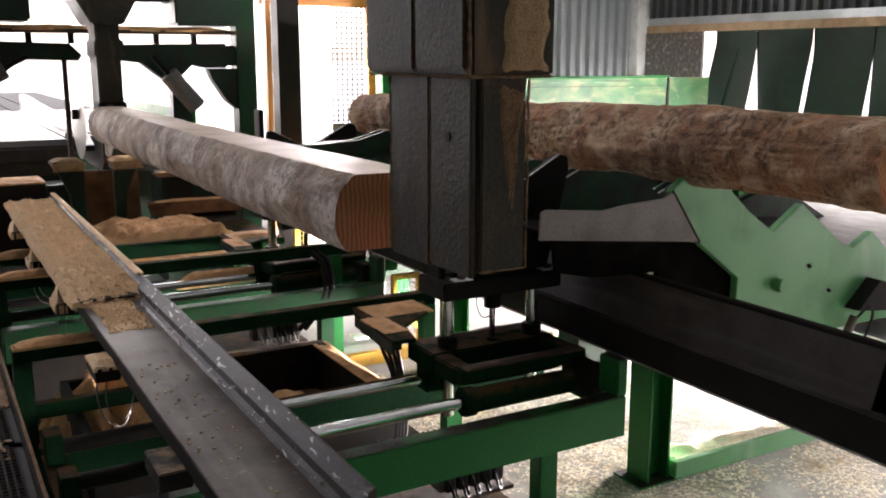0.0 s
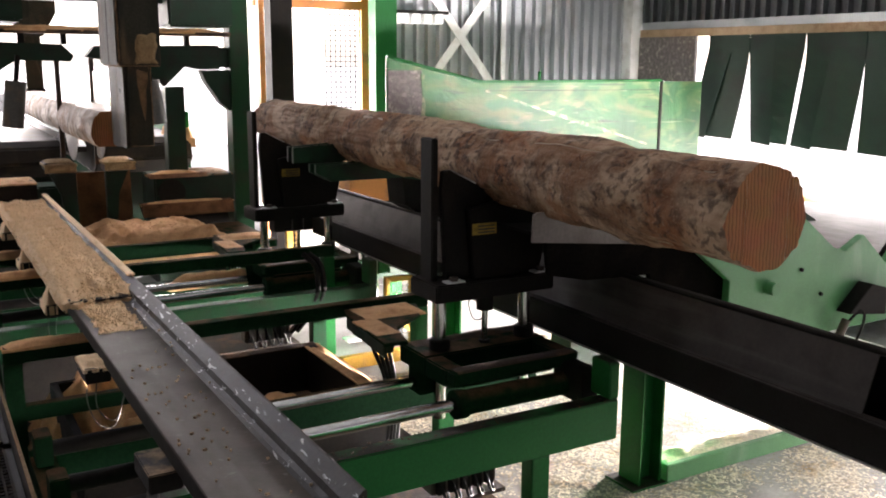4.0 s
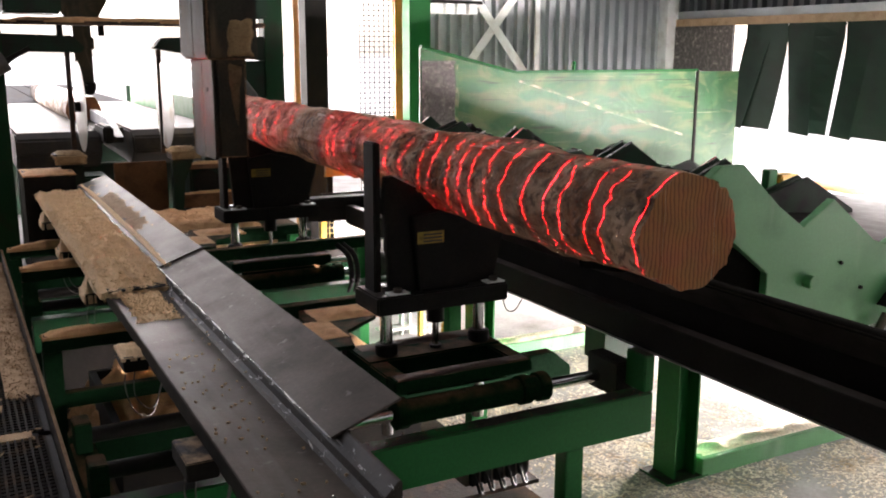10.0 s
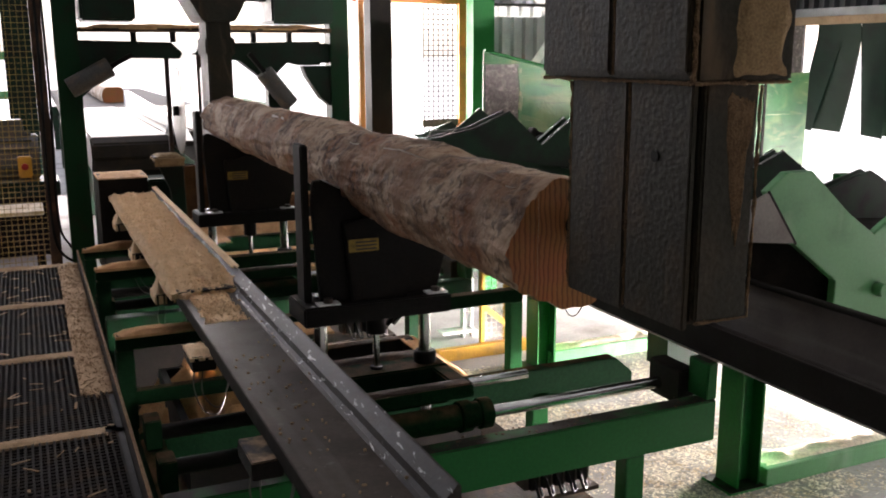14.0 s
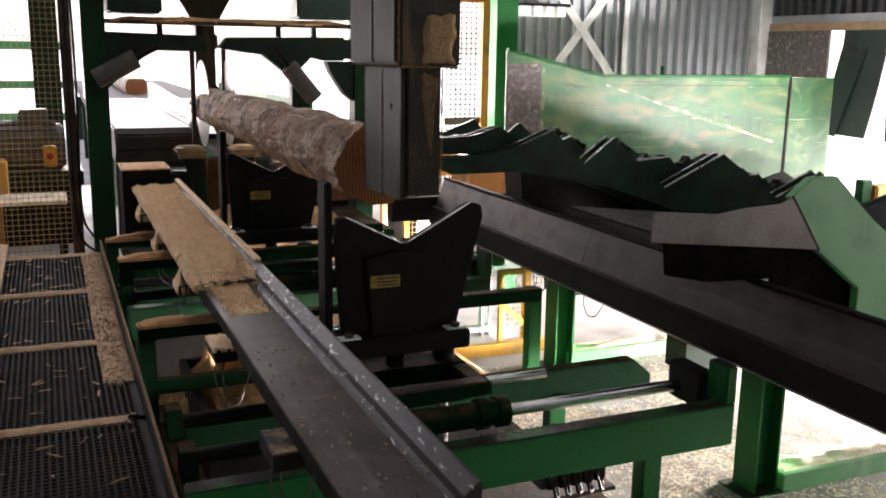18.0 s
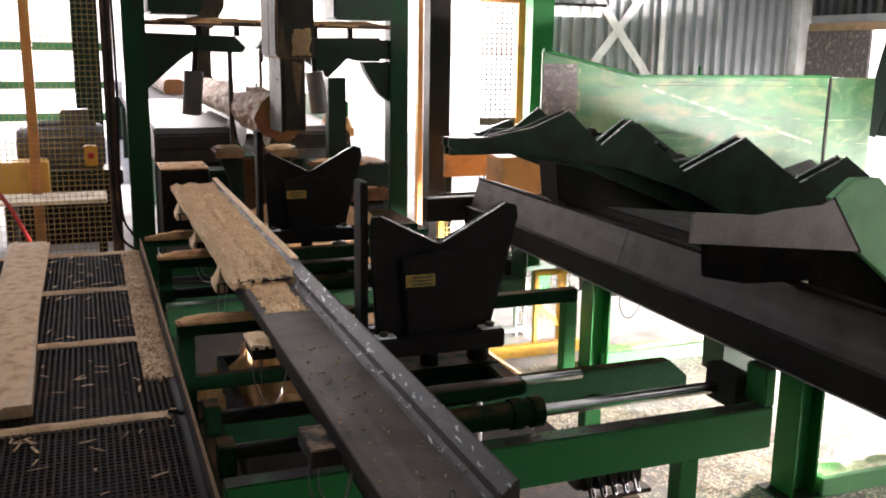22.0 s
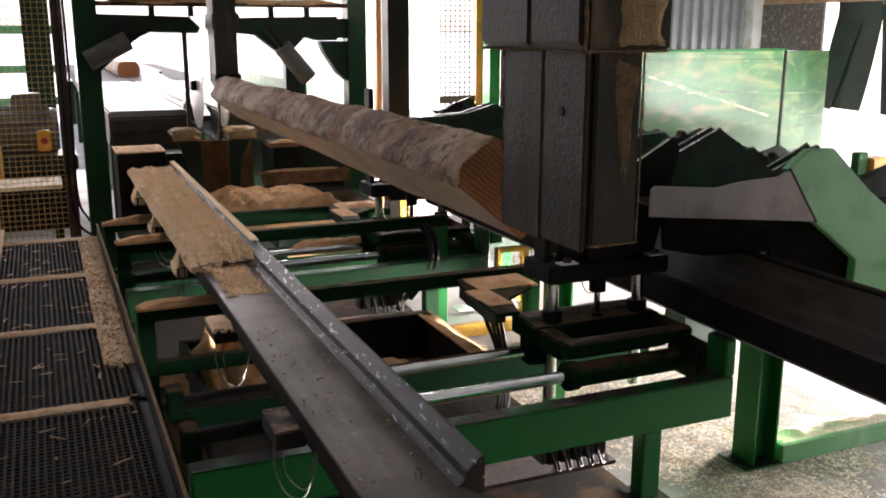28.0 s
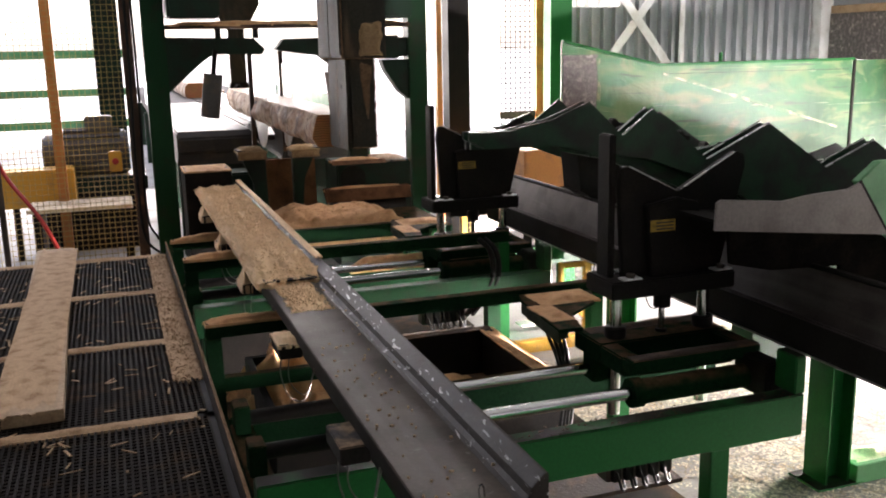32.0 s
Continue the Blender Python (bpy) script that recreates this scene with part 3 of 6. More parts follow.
# each strip: its two edges at the rail and at the hem, along the wall
for k, (ta, tb, ba, bb) in enumerate(((9.02, 8.60, 9.31, 8.97), (8.76, 8.335, 8.99, 8.586), (8.345, 7.91, 8.254, 7.90), (7.92, 7.49, 7.83, 7.682), (7.50, 7.125, 7.67, 7.316), (7.135, 6.69, 7.30, 6.859), (6.70, 6.29, 6.69, 6.30), (6.31, 5.88, 6.22, 5.90), (5.89, 5.46, 5.86, 5.42), (5.47, 5.0, 5.36, 5.02))):
    bm = B()
    n, L, hold = 8, 1.31 + rnd.uniform(-0.02, 0.02), rnd.uniform(0.14, 0.30)
    bow, twist = rnd.uniform(-0.05, 0.05), rnd.uniform(-0.06, 0.06)
    rows = []
    for i in range(n + 1):
        u = i / n
        w = max(0.0, u - hold * 0.8) / (1 - hold * 0.8)
        rows.append([(bow * math.sin(u * 2.4) + twist * u * sgn, e0 + (e1 - e0) * w, -L * u - 0.02 * (sgn > 0) * u) for e0, e1, sgn in ((ta, ba, -1), (tb, bb, 1))])
    sheets = []
    for off in (-0.005, 0.005):
        vv = [[bm.verts.new((p[0] + off, p[1], p[2])) for p in row] for row in rows]
        for i in range(n):
            bm.faces.new((vv[i][0], vv[i][1], vv[i + 1][1], vv[i + 1][0]))
        sheets.append(vv)
    f, g = sheets
    for i in range(n):
        for c in (0, 1):
            bm.faces.new((f[i][c], g[i][c], g[i + 1][c], f[i + 1][c]))
    bm.faces.new((f[n][0], f[n][1], g[n][1], g[n][0]))
    bmesh.ops.recalc_face_normals(bm, faces=bm.faces)
    ob = part("curtain_strip", bm, "rubber")
    ob.location = (WX - 0.08 - 0.025 * (k % 2), 0, 2.5)
    tagged(ob, "dark green rubber curtain strip hanging askew in the opening", "curtain strip", "strip curtain")


# ---- walkway with perforated tread ----
ZW = 0.66
walkway = thing("walkway", (0, 0, 0), "steel walkway with black perforated treads under sawdust", "walkway")
X0, X1 = -0.95, 0.27
bm = B()
for yb in [2.72 + 1.13 * i for i in range(5)]:
    box(bm, X0, X1, yb - 0.03, yb + 0.03, ZW - 0.05, ZW - 0.012)
box(bm, X0, X0 + 0.05, -1.5, 7.3, ZW - 0.1, ZW - 0.012)
box(bm, X1 - 0.05, X1, -1.5, 7.3, ZW - 0.1, ZW - 0.012)
part("walkway_frame", bm, "black", walkway)
part("kick_plate", box(B(), X1 + 0.005, X1 + 0.012, -1.5, 7.3, ZW - 0.12, ZW + 0.075), "grey_steel", walkway, "thin steel kick plate", bevel=0.002)
part("kick_edge", box(B(), X1 + 0.002, X1 + 0.015, -1.5, 7.3, ZW + 0.0755, ZW + 0.082), "crust", walkway, "top edge crusted with dust")
for xl in (X0 + 0.1, X1 - 0.1):
    for yl in (-1.0, 2.0, 4.9, 7.1):
        part("walkway_leg", box(B(), xl - 0.04, xl + 0.04, yl - 0.04, yl + 0.04, 0, ZW - 0.1), "green", walkway)


def tread(y0, y1):
    """Perforated tread: a sheet with rows of slots cut through, built as bars and links."""
    bm = B()
    nx, ny = 44, max(4, int((y1 - y0) / 0.030))
    dx, dy = (X1 - X0 - 0.06) / nx, (y1 - y0) / ny
    h = ZW - 0.012
    for i in range(nx + 1):
        x = X0 + 0.03 + i * dx
        box(bm, x - 0.005, x + 0.005, y0, y1, h, h + 0.008)
    for j in range(ny + 1):
        y = y0 + j * dy
        box(bm, X0 + 0.03, X1 - 0.03, y - 0.0045, y + 0.0045, h, h + 0.005)
    return part("tread", bm, "mesh_black", walkway)


for i in range(4):
    tread(2.75 + 1.13 * i, 2.69 + 1.13 * (i + 1))
part("tread", box(B(), X0 + 0.03, X1 - 0.03, -1.5, 2.69, ZW - 0.02, ZW - 0.004), "mesh_black", walkway)
part("drip_tray", box(B(), X0, X1, -1.5, 7.3, ZW - 0.14, ZW - 0.12), "black", walkway)

# ---- loose plank on the walkway ----
pl = B()
prism(pl, [(-0.121, -1.77), (0.121, -1.77), (0.121, 1.77), (-0.121, 1.77)], "z", 0, 0.055)
plank = part("plank", pl, "timber", bevel=0.003)
plank.matrix_basis = pose(-0.49, 5.74, ZW + 0.002, 0, 0, 1.25)
tagged(plank, "long pale plank coated in sawdust lying on the walkway", "plank")


# ---- outfeed trough with its hinged flap ----
TX, TZ = 1.0, 1.02          # ridge
trough = thing("trough", (0, 0, 0), "long grey steel trough with an upstand, half covered in sawdust", "trough")
Y0T, Y1T = 2.12, 8.5
part("trough_plate", prism(B(), [(0.668, 0.925), (0.966, 0.925), (0.966, 0.937), (0.668, 0.937)], "y", Y0T - 0.3, Y1T), "grey_steel", trough, bevel=0.002)
part("trough_side", prism(B(), [(0.668, 0.87), (0.676, 0.87), (0.676, 0.925), (0.668, 0.925)], "y", Y0T - 0.3, Y1T), "black", trough)
part("upstand", prism(B(), [(0.925, 0.9375), (0.940, 0.944), (0.952, 0.957), (0.959, 0.980), (1.000, 1.018), (1.007, 1.020), (1.012, 1.014), (1.012, 0.905), (0.967, 0.905), (0.967, 0.9375)], "y", Y0T, Y1T), "ridge", trough, bevel=0.0015)
part("trough_web", prism(B(), [(0.79, 0.62), (0.81, 0.62), (0.81, 0.925), (0.79, 0.925)], "y", Y0T + 0.1, Y1T), "black", trough)
for yb in (2.93, 4.1, 5.3, 6.5, 7.7):
    part("bracket", box(B(), 0.585, 0.69, yb - 0.11, yb + 0.11, 0.80, 0.865), "dusty_black", trough, bevel=0.004)


part("wire_pin", hose(B(), [(0.838, 2.2, 0.936), (0.836, 2.2, 0.965), (0.843, 2.2, 0.976), (0.851, 2.2, 0.962), (0.853, 2.2, 0.936)], 0.003), "chrome", trough, "small bent wire pin", smooth=True)

flap = thing("trough_flap", (1.022, 0, 0.965), "dark grey hinged steel flap on the trough edge", "flap")
part("flap_plate", box(B(), -0.05, 0.20, 2.50, 5.05, 0.056, 0.064), "grey_steel", flap, bevel=0.0015)
part("flap_plate", box(B(), -0.05, 0.20, 5.02, 8.45, 0.065, 0.073), "grey_steel", flap, bevel=0.0015)
# rubbed flap edge, its highlight drawn as a bright strip
part("flap_edge", box(B(), -0.054, -0.0505, 2.50, 8.45, 0.056, 0.064), "worn", flap, "rubbed edge with its glint drawn in bright")
for yb in (2.9, 4.6, 6.3, 8.0):
    part("flap_arm", box(B(), 0.0, 0.03, yb, yb + 0.04, -0.01, 0.0555), "black", flap)
part("dust_layer", lump(B(), -0.04, 0.16, 5.3, 8.42, 0.0695, 0.0075, 40, 320, 88.0, 0.5), "dust_trodden", flap, "thin patches of sawdust", smooth=True)
part("flap_hinge", tube(B(), (0.01, 2.6, 0), (0.01, 8.45, 0), 0.010), "black", flap, smooth=True)

# sawdust on the trough
part("cover_plate", box(B(), 0.655, 0.955, 4.80, 8.49, 0.955, 0.963), "black", trough, "thin cover plate under the sawdust", bevel=0.001)
d = part("sawdust", lump(B(), 0.615, 0.972, 4.80, 8.48, 0.964, 0.05, 64, 520, 1.0, 0.10, 0.3), "dust_pale", smooth=True)
grains(d, 9000, (0.004, 0.010), 17, "dust_pale", "pale crumbs of sawdust in the trough")
tagged(d, "thick layer of pale sawdust lying in the trough", "sawdust", kind="stuff")

# black block at the far end of the trough
end = part("end_housing", box(B(), 0.54, 0.95, 8.5, 9.0, 0.0, 1.12), "black", bevel=0.01)
tagged(end, "black steel housing at the far end of the trough", "housing")


d = part("sawdust", lump(B(), 0.535, 0.955, 8.495, 9.005, 1.12, 0.014, 40, 40, 41.0, 0.35), "dust", smooth=True)
tagged(d, "sawdust heaped on the black end housing", "sawdust", kind="stuff")

# ---- receiving beam with hinged plate ----
beam = thing("receiving_beam", (0, 0, 0), "long black steel channel beam on green posts", "beam")
part("lower_lip", prism(B(), [(2.95, 0.72), (3.25, 0.72), (3.25, 0.735), (2.962, 0.735), (2.962, 0.87), (2.95, 0.87)], "y", 1.0, 7.3), "beam_black", beam, bevel=0.002)
part("ledge", prism(B(), [(2.962, 0.855), (3.03, 0.855), (3.03, 0.87), (2.962, 0.87)], "y", 1.0, 7.3), "beam_grey", beam, bevel=0.002)
part("back_web", prism(B(), [(3.2, 0.735), (3.215, 0.735), (3.215, 1.078), (3.2, 1.078)], "y", 1.0, 7.3), "beam_black", beam)
part("top_lip", prism(B(), [(3.10, 1.068), (3.199, 1.066), (3.199, 1.078), (3.10, 1.08)], "y", 1.0, 7.3), "beam_black", beam, bevel=0.002)
# strip added as a painted highlight under the lip
part("lip_edge", prism(B(), [(2.945, 0.712), (2.965, 0.712), (2.965, 0.7185), (2.945, 0.7185)], "y", 1.0, 7.3), "bright_edge", beam, "lower edge drawn as a pale line for the light on it")
for yp in (3.43, 5.45):
    post = part("beam_post", B(), "green", beam)
    bm = B()
    for x0, x1, a, b in ((3.125, 3.137, -0.08, 0.08), (3.258, 3.270, -0.08, 0.08), (3.137, 3.258, -0.006, 0.006)):
        box(bm, x0, x1, yp + a, yp + b, 0.012, 0.72)
    box(bm, 3.06, 3.33, yp - 0.11, yp + 0.11, 0, 0.012)
    post.data = finish("beam_post", bm, "green")
part("end_tie", box(B(), 2.62, 3.21, 7.32, 7.46, 0.74, 0.94), "beam_black", beam, bevel=0.004)
bflap = thing("beam_flap", (3.09, 0, 1.10), "grey hinged steel plate on the receiving beam", "flap")
for y0, y1 in ((2.06, 4.9), (4.904, 7.3)):
    part("flap_plate", box(B(), -0.004, 0.004, y0, y1, -0.25, -0.006), "beam_grey", bflap, bevel=0.0015)
part("flap_hinge", tube(B(), (0, 1.0, 0), (0, 7.3, 0), 0.012, 10), "beam_black", bflap, smooth=True)
part("flap_lip", box(B(), -0.03, -0.004, 1.0, 7.3, -0.258, -0.25), "beam_black", bflap)


# ---- V-block carts ----
def cart(yc, front):
    """A cart on cross rods; the lifting V-block above it is its own thing."""
    c = thing("log_cart", (0, yc, 0), "green and black sliding log cart dusted with sawdust", "cart", "log carts")
    # the last plate closes the open middle, standing for the shade inside the ring
    for nm, b in (("front_bar", (-0.38, 0.36, -0.37, -0.29, 0.63, 0.70)), ("rear_bar", (-0.38, 0.36, -0.08, 0.20, 0.60, 0.70)), ("side_bar", (-0.38, -0.28, -0.289, -0.081, 0.60, 0.695)), ("side_bar", (0.27, 0.36, -0.289, -0.081, 0.60, 0.695)), ("shade_plate", (-0.279, 0.269, -0.285, -0.085, 0.585, 0.60))):
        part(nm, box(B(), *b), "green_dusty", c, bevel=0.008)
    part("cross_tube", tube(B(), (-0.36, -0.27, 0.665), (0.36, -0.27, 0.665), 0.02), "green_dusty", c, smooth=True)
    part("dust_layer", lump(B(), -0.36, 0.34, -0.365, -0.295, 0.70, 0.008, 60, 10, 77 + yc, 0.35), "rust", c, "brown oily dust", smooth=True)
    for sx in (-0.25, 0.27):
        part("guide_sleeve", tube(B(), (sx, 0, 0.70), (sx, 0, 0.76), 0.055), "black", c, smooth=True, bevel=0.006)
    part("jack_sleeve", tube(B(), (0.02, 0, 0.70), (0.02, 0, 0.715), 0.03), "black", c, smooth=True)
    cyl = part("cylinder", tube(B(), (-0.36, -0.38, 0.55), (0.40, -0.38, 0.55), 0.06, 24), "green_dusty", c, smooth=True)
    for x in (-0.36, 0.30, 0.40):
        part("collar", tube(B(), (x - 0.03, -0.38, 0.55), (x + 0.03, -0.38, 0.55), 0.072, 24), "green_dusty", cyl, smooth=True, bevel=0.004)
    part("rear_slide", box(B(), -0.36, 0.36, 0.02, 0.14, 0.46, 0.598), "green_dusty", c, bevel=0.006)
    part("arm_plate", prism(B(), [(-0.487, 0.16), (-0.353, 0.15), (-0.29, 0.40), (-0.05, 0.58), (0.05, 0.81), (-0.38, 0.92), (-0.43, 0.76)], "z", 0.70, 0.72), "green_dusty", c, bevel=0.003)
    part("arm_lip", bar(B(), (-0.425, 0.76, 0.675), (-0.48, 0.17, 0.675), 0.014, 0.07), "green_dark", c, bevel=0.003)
    d = part("dust_layer", lump(B(), -0.37, 0.0, 0.60, 0.86, 0.722, 0.016, 40, 30, 71 + yc, 0.3), "dust", c, "layer of tan sawdust", smooth=True)
    part("dust_layer", lump(B(), -0.46, -0.32, 0.30, 0.62, 0.722, 0.008, 20, 30, 73 + yc, 0.4), "dust", c, "layer of tan sawdust", smooth=True)
    part("dust_layer", lump(B(), -0.34, 0.34, 0.09, 0.19, 0.701, 0.010, 40, 12, 74 + yc, 0.4), "rust", c, "brown oily dust", smooth=True)
    part("arm_bracket", box(B(), -0.46, -0.40, 0.22, 0.62, 0.645, 0.70), "green_dark", c, bevel=0.004)
    for i in range(4):
        part("cart_hose", hose(B(), [(-0.40 + 0.03 * i, 0.55, 0.69), (-0.41 + 0.03 * i, 0.45, 0.60), (-0.39 + 0.02 * i, 0.36, 0.46), (-0.37 + 0.02 * i, 0.34, 0.25), (-0.38 + 0.02 * i, 0.36, 0.05)], 0.011), "cable", c, "black hydraulic hose", smooth=True)
    v = thing("v_block", (0, yc, 0), "black steel V-shaped log rest on chrome guide rods", "log rest", "log rests")
    H = 0.42
    P = [(-0.27, -0.02), (-0.30, 0.46), (-0.29, 0.548), (-0.25, 0.552), (0.025, H - 0.008), (0.355, 0.592), (0.41, 0.575), (0.42, 0.52), (0.285, -0.02)]
    part("v_plate", prism(B(), P, "y", -0.10, -0.06), "black", v, bevel=0.004)
    part("back_web", prism(B(), [(-0.12, -0.02), (-0.14, 0.30), (0.025, 0.36), (0.14, 0.30), (0.14, -0.02)], "y", 0.08, 0.12), "black", v, bevel=0.004)
    part("spine", prism(B(), [(-0.13, -0.05), (-0.17, 0.36), (0.0, 0.39), (0.13, 0.36), (0.13, -0.05)], "y", -0.14, 0.08), "black", v, bevel=0.006)
    # rubbed V edges; bright bars also draw the glint of door light
    for a, b in (((0.04, H + 0.001), (0.35, 0.590)), ((-0.25, 0.552), (0.01, H + 0.001))):
        part("worn_edge", bar(B(), (a[0], -0.101, a[1]), (b[0], -0.101, b[1]), 0.008, 0.006), "worn", v, "rubbed edge with its glint drawn in bright")
    part("cross_bar", box(B(), -0.37, 0.335, -0.175, 0.10, -0.09, 0.0), "black", v, bevel=0.008)
    part("stop_plate", box(B(), -0.338, -0.303, -0.07, 0.05, -0.02, 0.705), "black", v, bevel=0.006)
    for sx in (-0.25, 0.27):
        part("guide_rod", tube(B(), (sx, 0, -0.75), (sx, 0, 0.012), 0.031, 20), "chrome", v, smooth=True)
        part("nut_plate", box(B(), sx - 0.05, sx + 0.05, -0.165, -0.105, 0.001, 0.008), "white", v, "pale scuffed plate")
        part("rod_nut", tube(B(), (sx, -0.135, 0.008), (sx, -0.135, 0.028), 0.022, 6), "grey_steel", v)
    part("jack_head", tube(B(), (0.02, 0, -0.2), (0.02, 0, -0.09), 0.045, 16), "black", v, smooth=True)
    part("jack_rod", tube(B(), (0.02, 0, -0.55), (0.02, 0, -0.2), 0.016, 12), "chrome", v, smooth=True)
    lab = part("label_plate", box(B(), -0.15, -0.01, -0.144, -0.141, 0.228, 0.285), "label", v, "yellow warning label")
    for i in range(3):
        part("label_bar", box(B(), -0.118, -0.02, -0.146, -0.1445, 0.236 + i * 0.016, 0.243 + i * 0.016), "label_ink", lab)
    return c, v


carts = [cart(3.98, True), cart(6.65, False)]


# ---- cross frames that carry the carts ----
def cross_frame(yc, paint):
    f = thing("cross_frame", (0, yc, 0), "green steel cross frame with chrome slide rods, dusty", "frame", "cross frames")
    fb = part("front_beam", box(B(), 0.36, 2.90, -0.70, -0.60, 0.345, 0.55), paint, f, bevel=0.006)
    # rear beam and left-hand pieces take the green with shade mixed in
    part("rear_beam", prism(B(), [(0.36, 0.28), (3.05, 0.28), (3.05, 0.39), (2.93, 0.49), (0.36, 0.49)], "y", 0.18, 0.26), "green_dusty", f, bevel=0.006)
    part("end_block", box(B(), 2.845, 2.905, -0.695, -0.55, 0.552, 0.735), paint, f, bevel=0.006)
    part("rod_mount", box(B(), 2.80, 2.90, -0.548, -0.30, 0.48, 0.66), "black", f, bevel=0.008)
    # left of x 1.06 the rods are drawn as black tubes
    part("slide_rod", tube(B(), (1.06, -0.38, 0.55), (2.88, -0.38, 0.55), 0.03, 20), "chrome", f, smooth=True)
    part("dark_rod", tube(B(), (0.44, -0.38, 0.55), (1.06, -0.38, 0.55), 0.034, 20), "black", f, "stretch of rod drawn black under the trough", smooth=True)
    part("slide_rod", tube(B(), (1.06, 0.08, 0.52), (2.30, 0.08, 0.52), 0.026, 20), "chrome", f, smooth=True)
    part("dark_rod", tube(B(), (0.44, 0.08, 0.52), (1.06, 0.08, 0.52), 0.034, 20), "black", f, "stretch of rod drawn black under the trough", smooth=True)
    for x in (2.40, 0.40):
        part("frame_leg", box(B(), x, x + 0.10, -0.695, -0.605, 0.012, 0.345), paint, f, bevel=0.004)
        part("foot_plate", box(B(), x - 0.04, x + 0.14, -0.74, -0.56, 0, 0.012), paint, f, bevel=0.002)
        part("frame_leg", box(B(), x, x + 0.10, 0.18, 0.26, 0, 0.36), paint, f, bevel=0.004)
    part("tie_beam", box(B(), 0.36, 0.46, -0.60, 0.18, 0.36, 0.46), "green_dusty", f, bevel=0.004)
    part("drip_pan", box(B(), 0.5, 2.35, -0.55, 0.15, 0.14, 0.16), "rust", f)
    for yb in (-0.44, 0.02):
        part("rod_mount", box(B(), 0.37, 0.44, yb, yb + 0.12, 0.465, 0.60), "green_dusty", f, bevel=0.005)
    part("left_guard", box(B(), 0.465, 1.3, -0.58, -0.55, 0.02, 0.33), "black", f, bevel=0.003)
    for i in range(5):
        x = 1.98 + i * 0.06
        part("hydraulic_hose", hose(B(), [(x, -0.53, 0.30), (x + 0.01, -0.57, 0.25), (x + 0.03, -0.575, 0.18), (x + 0.055, -0.56, 0.17), (x + 0.06, -0.52, 0.22)], 0.007), "cable", f, "black hydraulic hose", smooth=True)
    vb = part("valve_block", box(B(), 1.95, 2.3, -0.54, -0.44, 0.2, 0.30), "grey_steel", f, bevel=0.006)
    for i in range(5):
        part("valve", box(B(), 1.97 + i * 0.065, 2.01 + i * 0.065, -0.57, -0.54, 0.21, 0.34), "black", vb, bevel=0.004)
    return f


# the far frame's paint is the copy darkened for shade
frames = [cross_frame(3.98, "green"), cross_frame(6.65, "green_post")]


def dusting(x0, x1, y0, y1, z, h, seed, mat_name="dust", nx=20, ny=20, edge=0.25, label="loose orange-brown sawdust heaped on the machine frame"):
    ob = part("sawdust", lump(B(), x0, x1, y0, y1, z, h, nx, ny, seed, edge), mat_name, smooth=True)
    return tagged(ob, label, "sawdust", kind="stuff")


def portal_frame(yc, x0, x1, z):
    """An inverted U of square tube that stands beside the walkway, with a lower rail."""
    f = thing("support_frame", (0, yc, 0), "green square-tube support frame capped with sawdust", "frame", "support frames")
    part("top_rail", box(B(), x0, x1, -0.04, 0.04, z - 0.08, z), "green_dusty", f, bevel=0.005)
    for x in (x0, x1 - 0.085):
        # right leg plain green, left leg the copy darkened for shade
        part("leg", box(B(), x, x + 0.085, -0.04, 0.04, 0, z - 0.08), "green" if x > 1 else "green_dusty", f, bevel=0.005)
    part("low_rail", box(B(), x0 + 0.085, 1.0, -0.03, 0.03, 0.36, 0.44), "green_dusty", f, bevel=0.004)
    return f


portal_frame(4.9, 0.335, 2.72, 0.75)
portal_frame(6.2, 0.335, 2.66, 0.83)
portal_frame(7.55, 0.335, 2.6, 0.70)
dusting(0.335, 0.9, 4.855, 4.945, 0.75, 0.02, 3.0)
dusting(0.335, 0.9, 6.155, 6.245, 0.83, 0.025, 4.0)
dusting(0.335, 1.3, 7.5, 7.6, 0.70, 0.03, 4.7)
heap = dusting(0.42, 1.25, 5.0, 5.92, 0.0, 0.36, 5.0, nx=60, ny=60, edge=0.45)
grains(heap, 3000, (0.003, 0.007), 42, "dust", "loose crumbs of sawdust on the floor heap")
dusting(0.42, 1.1, 6.95, 7.48, 0.0, 0.34, 6.0, nx=50, ny=50, edge=0.45)
dusting(-1.6, 0.25, 7.5, 9.1, 0.0, 0.08, 6.6, nx=50, ny=40, edge=0.2, label="orange-brown sawdust drifted over the floor by the fence")
heap = dusting(1.12, 2.45, 7.65, 8.65, 0.62, 0.13, 7.0, nx=50, ny=44)
grains(heap, 3500, (0.003, 0.007), 41, "dust", "loose crumbs of sawdust on the table heap")
dusting(1.6, 2.55, 6.75, 6.88, 0.52, 0.06, 8.0)

# back rail and dust table behind the second cart
table = thing("dust_table", (0, 0, 0), "green steel table behind the carts heaped with sawdust", "table")
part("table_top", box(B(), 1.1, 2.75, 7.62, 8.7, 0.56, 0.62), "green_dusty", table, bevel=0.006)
for x in (1.15, 2.6):
    for yy in (7.66, 8.6):
        part("leg", box(B(), x, x + 0.1, yy, yy + 0.08, 0, 0.56), "green", table, bevel=0.004)
# beam in the shade-darkened green
part("apron_beam", box(B(), 1.05, 3.4, 6.95, 7.03, 0.16, 0.50), "green_post", table, bevel=0.005)

# sheet added over the whole floor here to bring it down to dark brown
sheet = part("drip_sheet", box(B(), 0.3, 2.42, 2.9, 8.85, 0.0, 0.011), "oily", bevel=0.002)
tagged(sheet, "dark oily steel sheet under the carts strewn with sawdust", "drip sheet")

